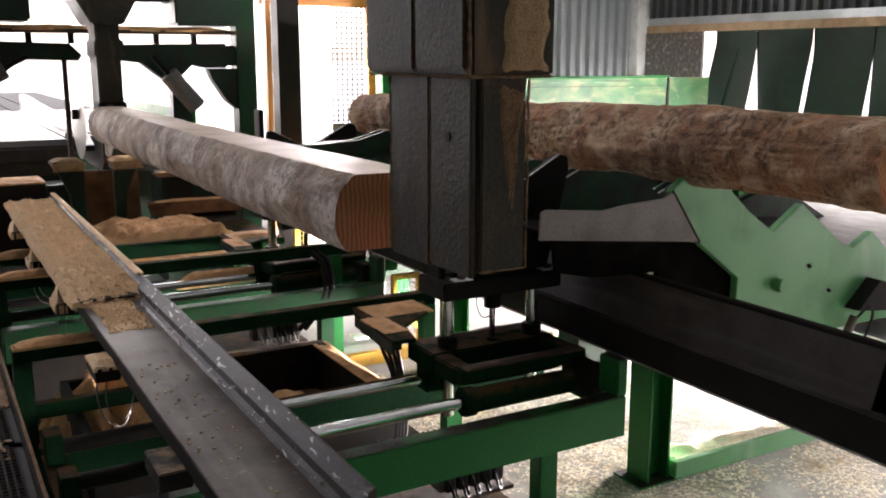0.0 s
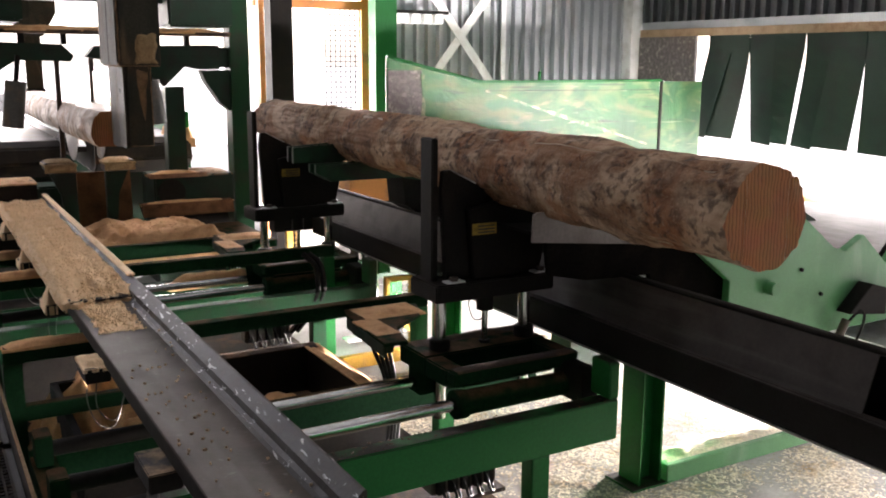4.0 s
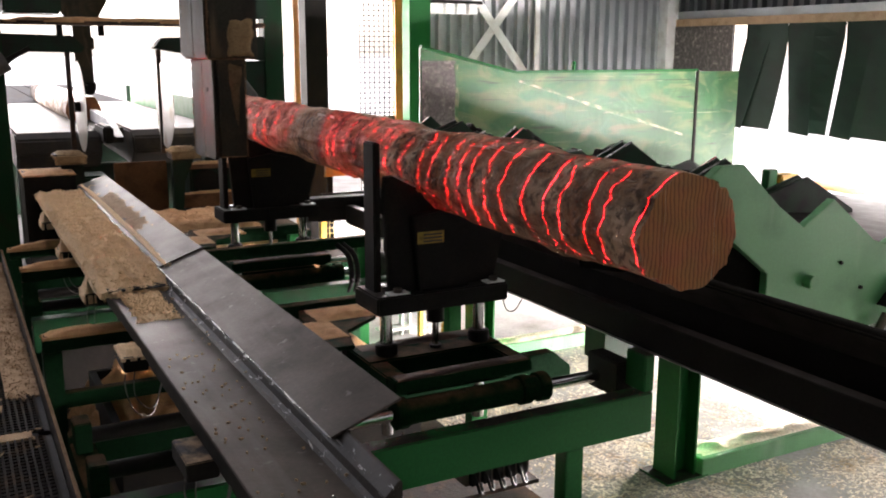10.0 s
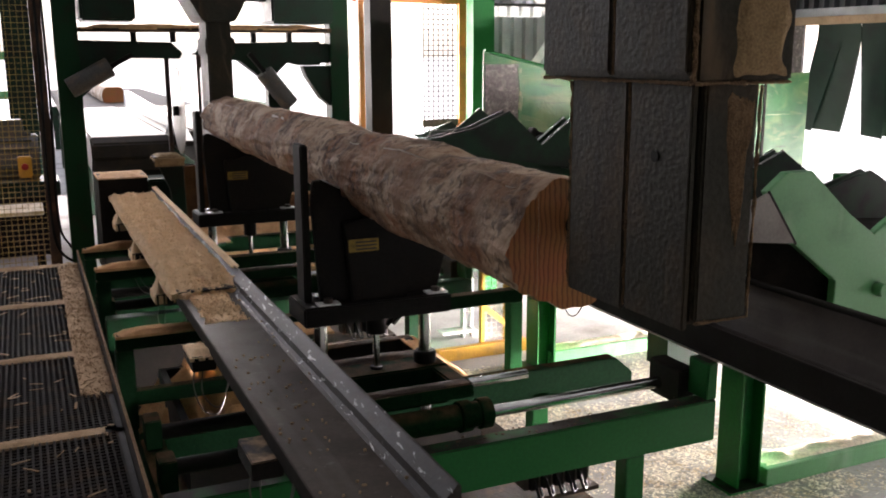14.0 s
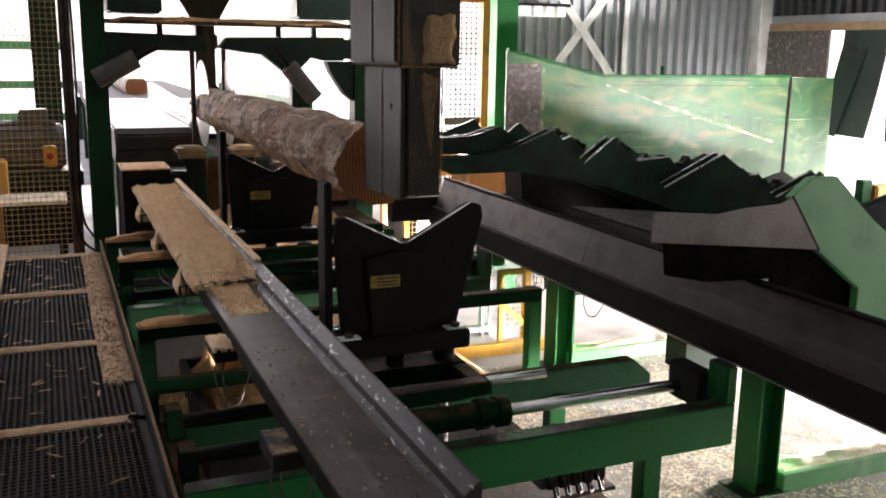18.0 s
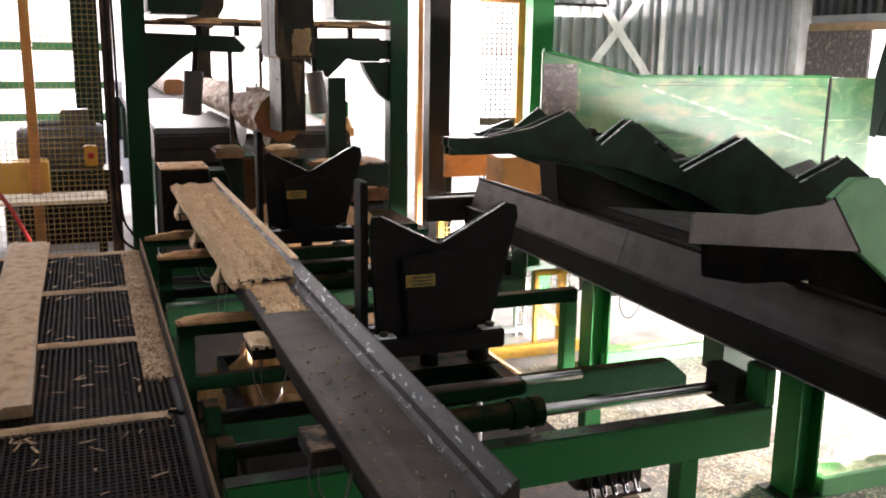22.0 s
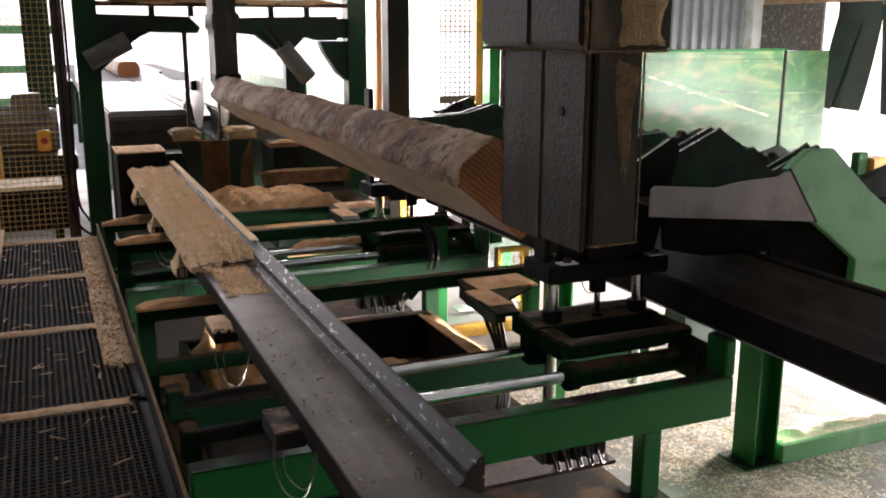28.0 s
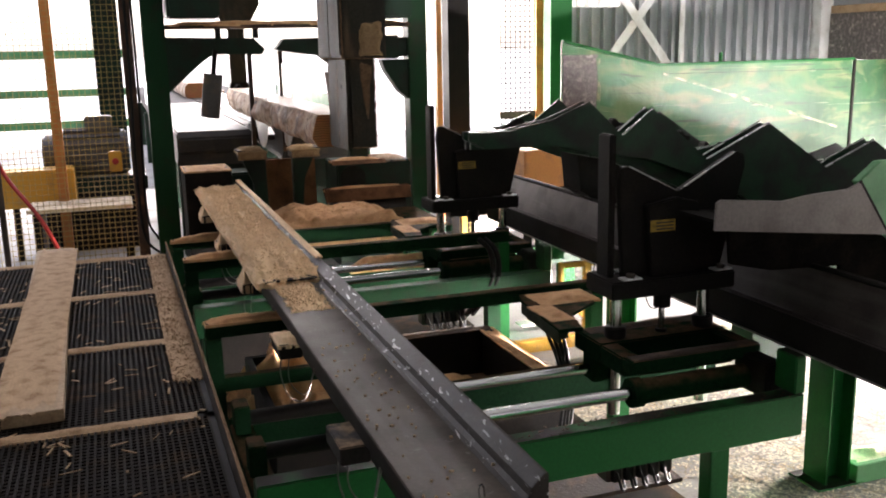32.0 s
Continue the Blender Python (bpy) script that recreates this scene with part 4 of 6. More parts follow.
# sump tray between the frames
tray = thing("sump_tray", (0, 0, 0), "dark steel sump tray with sawdust on its rim", "tray")
part("tray_floor", box(B(), 0.62, 2.18, 4.42, 5.42, 0.03, 0.05), "rust", tray)
for b in ((0.60, 2.2, 4.38, 4.42, 0, 0.35), (0.60, 2.2, 5.42, 5.46, 0, 0.35), (0.60, 0.64, 4.42, 5.42, 0, 0.35), (2.14, 2.2, 4.42, 5.42, 0, 0.35)):
    part("tray_wall", box(B(), *b), "black", tray, bevel=0.003)
dusting(0.7, 2.1, 4.46, 5.38, 0.05, 0.12, 9.0, nx=30, ny=24)
dusting(2.12, 2.22, 4.5, 5.44, 0.35, 0.010, 9.6, "dust", 14, 90, 0.5)
dusting(1.1, 2.2, 5.41, 5.48, 0.35, 0.008, 9.8, "rust", 90, 12, 0.45)

# ---- log deck ----
deck = thing("log_deck", (0, 0, 0), "green step-feed log deck with saw-tooth plates", "log deck")


# beyond x 5.35 the plates are an unseen extension that blocks the low lamp
side = [(3.24, 1.51), (3.43, 1.245), (3.735, 1.02), (3.735, 0.62), (8.7, 0.62), (8.7, 1.3), (5.35, 1.3), (5.05, 0.98), (4.82, 1.17), (4.66, 1.09), (4.56, 1.12), (4.20, 1.38), (3.98, 1.245), (3.79, 1.37), (3.52, 1.60), (3.36, 1.60)]
part("side_plate", prism(B(), side, "y", 3.40, 3.45), "green_light", deck, "pale green side plate", bevel=0.004)
# inner plate, its shade put in as black colour
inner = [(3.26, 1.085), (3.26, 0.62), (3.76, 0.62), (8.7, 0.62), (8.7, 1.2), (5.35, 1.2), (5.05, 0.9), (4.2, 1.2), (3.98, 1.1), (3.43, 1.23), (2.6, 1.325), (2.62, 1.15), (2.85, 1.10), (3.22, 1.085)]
part("side_plate", prism(B(), inner, "y", 3.50, 3.53), "sooty", deck, "inner side plate coloured black for the shade under the apron", bevel=0.003)
part("boss", tube(B(), (4.03, 3.34, 0.947), (4.03, 3.40, 0.947), 0.036, 20), "green_light", deck, smooth=True, bevel=0.004)
for bx, bz in ((4.29, 1.02), (4.47, 0.86)):
    part("bolt", tube(B(), (bx, 3.385, bz), (bx, 3.40, bz), 0.011, 6), "black", deck)
part("grey_apron", prism(B(), [(2.44, 1.345), (3.43, 1.245), (3.24, 1.51), (3.17, 1.482), (2.95, 1.472), (2.80, 1.452), (2.70, 1.462), (2.47, 1.482), (2.445, 1.47)], "y", 3.385, 3.40), "apron", deck, "bare grey steel apron plate", bevel=0.002)
part("apron_floor", prism(B(), [(2.55, 1.345), (3.4, 1.26), (3.4, 1.275), (2.55, 1.36)], "y", 3.401, 4.3), "black", deck)
bm = B()
for i in range(26):
    u = i / 25
    p = Vector((3.24 + 0.19 * u, 3.388, 1.51 - 0.265 * u))
    bmesh.ops.create_icosphere(bm, subdivisions=1, radius=0.011, matrix=Matrix.Translation(p) @ Matrix.Diagonal((1, 0.5, 1, 1)))
part("weld_bead", bm, "black", deck, smooth=True)
# added cap over the low floor lamp; its white stands for outdoor glare
part("light_cap_plate", box(B(), 5.2, 9.15, 2.6, 8.3, 0.40, 0.42), "white", deck, "plate added to hold down the low lamp's light, white for glare")
hs = B()
hose(hs, [(4.62, 3.36, 0.62), (4.7, 3.3, 0.75), (4.78, 3.32, 0.68), (4.72, 3.34, 0.52), (4.62, 3.36, 0.5)], 0.008)
part("cable_loop", hs, "cable", deck, smooth=True)
part("sensor", tube(B(), (4.56, 3.33, 0.58), (4.63, 3.33, 0.7), 0.025, 14), "grey_steel", deck, smooth=True)
part("bracket", prism(B(), [(4.62, 0.74), (4.95, 0.7), (4.95, 0.86), (4.8, 0.9)], "y", 3.3, 3.4), "black", deck, bevel=0.004)
SA = [(2.79, 1.68), (3.08, 1.50), (3.35, 1.60), (3.60, 1.38), (4.19, 1.43), (4.45, 1.21), (5.05, 1.27), (5.35, 1.05), (5.9, 1.1), (6.2, 0.9), (7.5, 0.7), (7.5, 0.45), (4.6, 0.8), (3.65, 1.2), (3.2, 1.37), (2.75, 1.5), (2.17, 1.5), (2.17, 1.60), (2.58, 1.62)]
SA_FAR = [(3.0, 1.50), (3.08, 1.50), (3.35, 1.60), (3.60, 1.38), (4.19, 1.43), (4.45, 1.21), (5.05, 1.27), (5.35, 1.05), (5.9, 1.1), (6.2, 0.9), (7.5, 0.7), (7.5, 0.45), (4.6, 0.8), (3.65, 1.2), (3.2, 1.37)]
for yy in (5.66, 5.75, 7.3):
    part("tooth_plate", prism(B(), SA if yy < 7 else SA_FAR, "y", yy, yy + 0.025), "tooth", deck, bevel=0.003)
# black sheet added to stand for the unlit inside of the deck
part("deck_shade_sheet", prism(B(), [(3.78, 1.02), (8.4, 0.66), (8.4, 0.64), (3.78, 1.0)], "y", 3.56, 7.29), "black", deck)
for i, (x, z) in enumerate(((3.95, 1.0), (4.4, 0.9))):
    part("chain_sprocket", tube(B(), (x, 4.5, z), (x, 4.56, z), 0.13, 14), "black", deck)
    part("chain_sprocket", tube(B(), (x, 6.9, z), (x, 6.96, z), 0.13, 14), "black", deck)
DOG = [(r * math.cos(a), r * math.sin(a)) for a, r in ((2 * math.pi * i / 20, (0.062, 0.088, 0.084, 0.06)[i % 4]) for i in range(20))]
for i in range(13):
    x, z = 3.55 + 0.205 * i, 1.50 - 0.042 * i + (0.03, -0.02, 0.0)[i % 3]
    part("chain_dog", prism(B(), [(x + a, z + b) for a, b in DOG], "y", 6.18 + 0.05 * (i % 2), 6.26 + 0.05 * (i % 2)), "black", deck, bevel=0.006)
for y0 in (6.13, 6.34):
    part("chain_rail", bar(B(), (3.5, y0, 1.38), (6.0, y0, 0.87), 0.02, 0.10), "green_dark", deck)
part("cross_beam", box(B(), 3.4, 7.6, 4.3, 4.5, 0.3, 0.5), "green_dark", deck)
part("cross_beam", box(B(), 3.4, 7.6, 7.1, 7.29, 0.3, 0.5), "green_dark", deck)
part("front_skirt", box(B(), 3.3, 3.34, 3.76, 7.3, 0.55, 1.04), "black", deck)
for x in (3.6, 7.2):
    for yy in (4.35, 7.15):
        part("deck_leg", box(B(), x, x + 0.12, yy, yy + 0.12, 0, 0.3), "green", deck)
# black solid added behind the teeth in place of deep shade
part("deck_shade_block", prism(B(), [(3.02, 1.41), (3.2, 1.37), (3.65, 1.2), (4.6, 0.82), (7.4, 0.46), (7.4, 0.40), (3.4, 0.40), (3.36, 0.95), (3.05, 1.15)], "y", 5.79, 6.05), "black", deck)
# bars on rising edges draw worn steel together with the door light's glint
for a, b in (((3.08, 1.50), (3.35, 1.60)), ((3.60, 1.38), (4.19, 1.43)), ((4.45, 1.21), (5.05, 1.27))):
    part("worn_edge", bar(B(), (a[0], 5.672, a[1] + 0.003), (b[0], 5.672, b[1] + 0.003), 0.02, 0.006), "worn", deck, "rubbed edge with its glint drawn in bright")
pan = part("back_panel", prism(B(), [(4.26, 2.19), (5.37, 1.935), (7.91, 1.94), (7.93, 0.5), (4.26, 0.9)], "y", 8.5, 8.53), "green_panel", deck, "scuffed green sheet steel panel", bevel=0.003)
part("panel_cap", bar(B(), (4.26, 8.49, 2.195), (5.37, 8.49, 1.94), 0.05, 0.03), "green", pan)
part("panel_cap", bar(B(), (5.37, 8.49, 1.94), (7.91, 8.49, 1.945), 0.05, 0.03), "green", pan)
M["scrape"] = mat("pale_scraped_steel", (0.42, 0.40, 0.25), 0.35, 0.2, dirt=(0.06, 0.16, 0.06), dirt_amt=0.95, scale=9, var=0.25, bump=0.1)
for a, b, w in (((5.44, 1.846), (6.3, 1.60), 0.02), ((6.3, 1.60), (7.1, 1.375), 0.035), ((7.1, 1.375), (7.74, 1.194), 0.022)):
    part("panel_scrape", bar(B(), (a[0], 8.496, a[1]), (b[0], 8.496, b[1]), 0.008, w), "scrape", pan, "long pale scraped ridge")
part("panel_fold", bar(B(), (5.45, 8.497, 1.845), (7.85, 8.497, 1.835), 0.004, 0.006), "green_dark", pan)
part("panel_patch", box(B(), 4.275, 4.66, 8.490, 8.499, 1.25, 2.06), "stone_dark", pan, "dark rubbed patch")
part("patch_edge", prism(B(), [(4.64, 2.03), (4.69, 2.02), (4.675, 1.9), (4.70, 1.7), (4.685, 1.5), (4.71, 1.27), (4.66, 1.27), (4.65, 1.6), (4.665, 1.8)], "y", 8.484, 8.489), "scrape", pan, "strip of paint peeled to pale steel")
part("panel_joint", box(B(), 7.915, 7.95, 8.488, 8.498, 0.5, 1.95), "black", pan)
part("panel_hook", tube(B(), (6.14, 8.5, 1.95), (6.14, 8.5, 2.05), 0.02, 10), "green", pan, smooth=True)
part("panel_wing", prism(B(), [(7.935, 1.93), (8.6, 1.93), (8.6, 0.5), (7.935, 0.5)], "y", 8.5, 8.53), "green_panel", deck, bevel=0.003)

lift = thing("step_lift", (0, 0, 0), "dark green moving saw-tooth step plates of the log deck", "log step")
SM = [(2.95, 1.79), (3.20, 1.56), (3.43, 1.73), (3.88, 1.36), (4.39, 1.59), (4.92, 1.24), (5.35, 1.42), (5.85, 1.1), (6.3, 1.22), (6.9, 0.9), (6.9, 0.62), (4.5, 0.9), (3.95, 1.2), (3.4, 1.39), (2.7, 1.52), (2.2, 1.52), (2.09, 1.58), (2.09, 1.63), (2.39, 1.63), (2.67, 1.68)]
SM_FAR = [(3.0, 1.56), (3.20, 1.56), (3.43, 1.73), (3.88, 1.36), (4.39, 1.59), (4.92, 1.24), (5.35, 1.42), (5.85, 1.1), (6.3, 1.22), (6.9, 0.9), (6.9, 0.62), (4.5, 0.9), (3.95, 1.2), (3.4, 1.39), (2.95, 1.48)]
for yy in (5.48, 5.58, 6.9):
    part("step_plate", prism(B(), SM if yy < 6.5 else SM_FAR, "y", yy, yy + 0.025), "tooth", lift, bevel=0.003)
# same drawn-in glint on the moving plates' rubbed rising edges
for yy in (5.48, 5.58):
    for a, b in (((2.39, 1.63), (2.67, 1.68)), ((2.67, 1.68), (2.95, 1.79)), ((3.20, 1.56), (3.43, 1.73)), ((3.88, 1.36), (4.39, 1.59)), ((4.92, 1.24), (5.35, 1.42))):
        part("worn_edge", bar(B(), (a[0], yy + 0.012, a[1] + 0.003), (b[0], yy + 0.012, b[1] + 0.003), 0.018, 0.006), "worn" if a[0] > 3 else "black", lift, "rubbed edge with its glint drawn in bright" if a[0] > 3 else "")

# ---- saw portal ----
PY = 9.1
portal = thing("saw_portal", (0, PY, 0), "green steel portal of the saw with gusseted arms", "saw frame")
part("portal_post", box(B(), 0.30, 0.50, -0.1, 0.1, 0, 5.0), "green_post", portal, bevel=0.006)
part("portal_post", box(B(), 2.82, 3.01, -0.1, 0.1, 0, 5.0), "green_post", portal, bevel=0.006)
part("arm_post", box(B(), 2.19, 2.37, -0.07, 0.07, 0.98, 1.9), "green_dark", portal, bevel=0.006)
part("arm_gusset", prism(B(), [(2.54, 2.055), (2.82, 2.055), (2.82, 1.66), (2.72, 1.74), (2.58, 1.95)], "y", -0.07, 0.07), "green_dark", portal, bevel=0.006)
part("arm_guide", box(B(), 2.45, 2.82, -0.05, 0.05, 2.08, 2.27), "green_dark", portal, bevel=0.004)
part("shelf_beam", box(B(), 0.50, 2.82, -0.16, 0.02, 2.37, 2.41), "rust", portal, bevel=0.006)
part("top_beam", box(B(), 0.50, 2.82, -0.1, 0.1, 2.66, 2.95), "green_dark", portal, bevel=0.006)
for x in (0.95, 1.3, 2.05, 2.4):
    part("hanger", box(B(), x, x + 0.05, -0.05, 0.0, 2.28, 2.37), "black", portal)
part("saw_housing", box(B(), 0.52, 0.98, -0.3, 0.3, 2.46, 3.1), "green_dark", portal, bevel=0.02)
part("saw_housing", box(B(), 2.2, 2.8, -0.3, 0.25, 2.45, 3.1), "green_dark", portal, bevel=0.02)
dusting(0.52, 2.8, PY - 0.16, PY + 0.02, 2.41, 0.025, 11.0, "dust", 60, 6, 0.1)


def disc(bm, c, r, w, teeth_n=48):
    """A circular saw blade, its axle along x."""
    rim = []
    for i in range(teeth_n * 2):
        a = math.pi * i / teeth_n
        rr = r if i % 2 else r * 0.955
        rim.append((c[1] + rr * math.cos(a), c[2] + rr * math.sin(a)))
    return prism(bm, rim, "x", c[0] - w / 2, c[0] + w / 2)


def saw_unit(x, d, arm):
    """One blade on its sliding arm; the two units part and close along x."""
    s = thing("circular_saw", (0, 0, 0), "large upright circular saw blade under a dark green sliding arm", "saw", "twin saws")
    part("blade", disc(B(), (x, 8.9, 1.66), 0.40, 0.005), "blade", s, "dull steel circular blade")
    part("axle", tube(B(), (x, 8.9, 1.66), (x + 0.05 * d, 8.9, 1.66), 0.045), "black", s, smooth=True)
    part("arm", prism(B(), arm, "y", PY - 0.08, PY + 0.08), "green_dark", s, bevel=0.006)
    part("blade_guide", box(B(), x - 0.06 * (d < 0) - 0.02, x + 0.02 - 0.06 * (d < 0), PY - 0.06, PY - 0.02, 1.2, 2.16), "rust", s, bevel=0.003)
    xo = x + 0.27 * d
    shoe = part("blade_shoe", prism(B(), [(x + 0.008 * d, 1.16), (x + 0.25 * d, 1.18), (xo, 1.26), (x + 0.008 * d, 1.245)], "y", 8.72, 8.98), "rust", s, "brown shoe caked with sawdust", bevel=0.008)
    part("shoe_crust", lump(B(), min(x, xo), max(x, xo), 8.70, 9.0, 1.246, 0.026, 40, 30, 50 + x, 0.25), "cake", shoe, "crust of tan sawdust", smooth=True)
    part("shoe_face", lump(B(), -0.13, 0.13, -0.035, 0.035, 0.0, 0.014, 30, 14, 54 + x, 0.3), "cake", shoe, "crust of tan sawdust", smooth=True).matrix_basis = pose(x + 0.135 * d, 8.718, 1.205, 90, 0, 0)
    part("shoe_arm", prism(B(), [(x + 0.02 * d, 1.158), (x + 0.22 * d, 1.158), (x + 0.13 * d, 0.95), (x + 0.10 * d, 0.62), (x + 0.02 * d, 0.62)], "y", 8.80, 8.88), "green_dark", s, bevel=0.006)
    return s


saw_l = saw_unit(1.312, -1, [(0.48, 2.30), (1.30, 2.28), (1.40, 2.18), (1.37, 2.13), (0.92, 2.14), (0.80, 2.06), (0.48, 1.78)])
saw_r = saw_unit(1.545, 1, [(1.50, 2.17), (1.58, 2.27), (2.72, 2.29), (2.72, 2.06), (2.51, 2.06), (2.39, 2.09), (2.19, 1.90), (1.92, 2.11), (1.75, 2.13)])

far_clamp = thing("far_clamp", (0, 0, 0), "dark dust-caked clamp column hanging beyond the saws", "clamp column")
part("clamp_stem", box(B(), 1.36, 1.55, 0.0, 0.34, 1.70, 2.45), "column", far_clamp, bevel=0.012)
part("clamp_collar", box(B(), 1.345, 1.575, -0.015, 0.36, 2.16, 2.30), "column", far_clamp, bevel=0.012)
part("clamp_foot", prism(B(), [(1.345, 1.72), (1.37, 1.66), (1.53, 1.66), (1.565, 1.72), (1.565, 1.80), (1.345, 1.80)], "y", -0.03, 0.2), "black", far_clamp, bevel=0.01)
part("clamp_head", prism(B(), [(1.33, 2.42), (1.58, 2.42), (1.74, 2.70), (1.74, 4.6), (1.17, 4.6), (1.17, 2.70)], "y", -0.05, 0.5), "column", far_clamp, bevel=0.01)
part("clamp_dog", tube(B(), (1.43, -0.14, 1.74), (1.43, 0.0, 1.74), 0.03, r2=0.05), "black", far_clamp, smooth=True)


def press_roller(x, tilt):
    """A hold-down roller hung on a short link; origin at its pivot."""
    r = thing("press_roller", (x, 8.9, 2.16), "dark grey hold-down roller hung from a swinging link", "roller", "hold-down rollers")
    part("link", box(B(), -0.02, 0.02, -0.03, 0.03, -0.22, 0.02), "black", r, bevel=0.003)
    part("drum", tube(B(), (0, 0, -0.60), (0, 0, -0.20), 0.088, 24), "motor", r, smooth=True, bevel=0.006)
    return r


roller_l, roller_r = press_roller(0.92, 10), press_roller(2.0, -30)

# lower saw base with dust-covered chutes
base = thing("saw_pedestal", (0, 0, 0), "rust-brown steel saw base buried in sawdust", "machine base")
part("base_block", box(B(), 2.03, 2.80, 8.98, 9.5, 0.0, 1.06), "green_dark", base, bevel=0.015)
part("base_block", box(B(), 1.0, 1.30, 9.02, 9.4, 0.0, 1.02), "green_dark", base, bevel=0.02)
part("chute_back", prism(B(), [(9.06, 0.45), (9.09, 0.45), (9.14, 1.12), (9.11, 1.12)], "x", 1.36, 1.84), "brown_dust", base, "chute back plate coated in brown dust", bevel=0.003)
part("shaft_hole", tube(B(), (2.19, 8.96, 0.90), (2.19, 8.979, 0.90), 0.13, 28), "beam_black", base, "black round opening")
part("motor_drum", tube(B(), (1.95, 8.93, 0.60), (2.7, 8.93, 0.60), 0.10, 24), "black", base, smooth=True)
for z, x0, x1, skirt in ((0.80, 1.88, 2.75, 0.10), (1.08, 1.95, 2.50, 0.02)):
    part("ledge", prism(B(), [(8.80, z - skirt), (8.82, z - skirt), (8.975, z), (8.975, z + 0.015), (8.86, z + 0.015)], "x", x0, x1), "brown_dust", base, "ledge coated in brown dust", bevel=0.003)
    dusting(x0, x1, 8.86, 8.975, z + 0.012, 0.025, 15 + z, nx=70, ny=16, edge=0.35)
dusting(2.42, 2.68, 9.86, 10.35, 1.36, 0.16, 14.0, nx=30, ny=40, edge=0.4, label="tan heap of sawdust on the outfeed belt")
dusting(2.40, 2.80, 8.99, 9.5, 1.06, 0.025, 13.0, "crust", nx=50, ny=40, edge=0.3)

# outfeed belt behind the saw
belt = thing("outfeed_conveyor", (0, 0, 0), "dark outfeed belt conveyor with pale steel sides", "conveyor")
part("belt", prism(B(), [(9.75, 1.15), (9.82, 1.3), (9.95, 1.36), (24.0, 1.36), (24.0, 1.26), (9.95, 1.0)], "x", 0.58, 1.36), "belt", belt, bevel=0.02)
part("belt", prism(B(), [(9.75, 1.15), (9.82, 1.3), (9.95, 1.36), (24.0, 1.36), (24.0, 1.26), (9.95, 1.0)], "x", 1.66, 2.62), "belt", belt, bevel=0.02)
part("belt_side", prism(B(), [(9.9, 1.37), (16.0, 1.37), (16.0, 1.75), (10.6, 1.52)], "x", 0.52, 0.56), "white", belt, bevel=0.004)
part("belt_side", prism(B(), [(9.8, 1.3), (16.0, 1.3), (16.0, 1.6), (10.4, 1.45)], "x", 1.50, 1.58), "white", belt, bevel=0.004)
part("belt_shoe", box(B(), 1.37, 1.47, 9.7, 10.3, 1.25, 1.42), "black", belt, bevel=0.02)
part("belt_bed", box(B(), 1.365, 1.655, 10.31, 24.0, 1.2, 1.357), "belt", belt, bevel=0.004)
for yy in (10.2, 13.5, 15.6, 19.5, 23.5):
    part("belt_frame", box(B(), 0.6, 2.6, yy, yy + 0.15, 0, 1.0), "green_dark", belt, bevel=0.01)
part("belt_guard", box(B(), 2.65, 2.71, 10.2, 16, 0.9, 1.6), "green", belt, bevel=0.004)

# ---- wire fence and motor beside the walkway ----
def wire_mesh(x0, x1, z0, z1, pitch, r, along="x"):
    bm = B()
    n = int((x1 - x0) / pitch)
    for i in range(n + 1):
        x = x0 + (x1 - x0) * i / n
        box(bm, x - r, x + r, -r, r, z0, z1) if along == "x" else box(bm, -r, r, x - r, x + r, z0, z1)
    n = int((z1 - z0) / pitch)
    for i in range(n + 1):
        z = z0 + (z1 - z0) * i / n
        box(bm, x0, x1, r, 3 * r, z - r, z + r) if along == "x" else box(bm, r, 3 * r, x0, x1, z - r, z + r)
    return bm


fence = thing("wire_fence", (0, 9.2, 0), "yellow wire mesh fence panel on rusty posts", "fence")
part("wire_mesh", wire_mesh(-1.6, 0.12, 0.2, 3.2, 0.05, 0.0022), "wire", fence)
part("fence_post", box(B(), 0.12, 0.215, -0.05, 0.05, 0, 3.4), "rust", fence, bevel=0.004)
part("fence_post", box(B(), -0.62, -0.52, 1.2, 1.3, 0, 3.4), "orange", fence, bevel=0.004)
part("fence_rail", box(B(), -1.6, 0.12, -0.02, 0.02, 0.14, 0.19), "orange", fence, bevel=0.003)
cb = B()
hose(cb, [(0.16, -0.07, 3.3), (0.17, -0.08, 2.2), (0.15, -0.07, 1.2), (0.17, -0.09, 0.5), (0.3, -0.12, 0.3), (0.42, -0.15, 0.32)], 0.014)
hose(cb, [(0.22, -0.06, 3.3), (0.23, -0.07, 1.8), (0.21, -0.07, 0.7), (0.3, -0.1, 0.42)], 0.012)
part("fence_cable", cb, "cable", fence, smooth=True)
stop = part("stop_box", box(B(), -0.085, 0.03, -0.10, -0.035, 1.09, 1.28), "yellow", fence, "yellow emergency stop box", bevel=0.01)
part("stop_button", tube(B(), (-0.028, -0.13, 1.19), (-0.028, -0.10, 1.19), 0.03, 16), "red", stop, smooth=True)

motor = thing("electric_motor", (0, 11.3, 0), "large grey finned electric motor on a steel bed", "motor")
part("motor_body", tube(B(), (-0.62, 0, 1.07), (0.12, 0, 1.07), 0.25, 32), "motor", motor, smooth=True, bevel=0.02)
part("fan_cowl", tube(B(), (-0.78, 0, 1.07), (-0.62, 0, 1.07), 0.22, 32), "motor", motor, smooth=True, bevel=0.03)
for i in range(16):
    a = 2 * math.pi * i / 16
    part("fin", box(B(), -0.55, 0.05, -0.006, 0.006, 0.24, 0.285), "motor", motor).matrix_basis = pose(0, 0, 1.07, math.degrees(a), 0, 0)
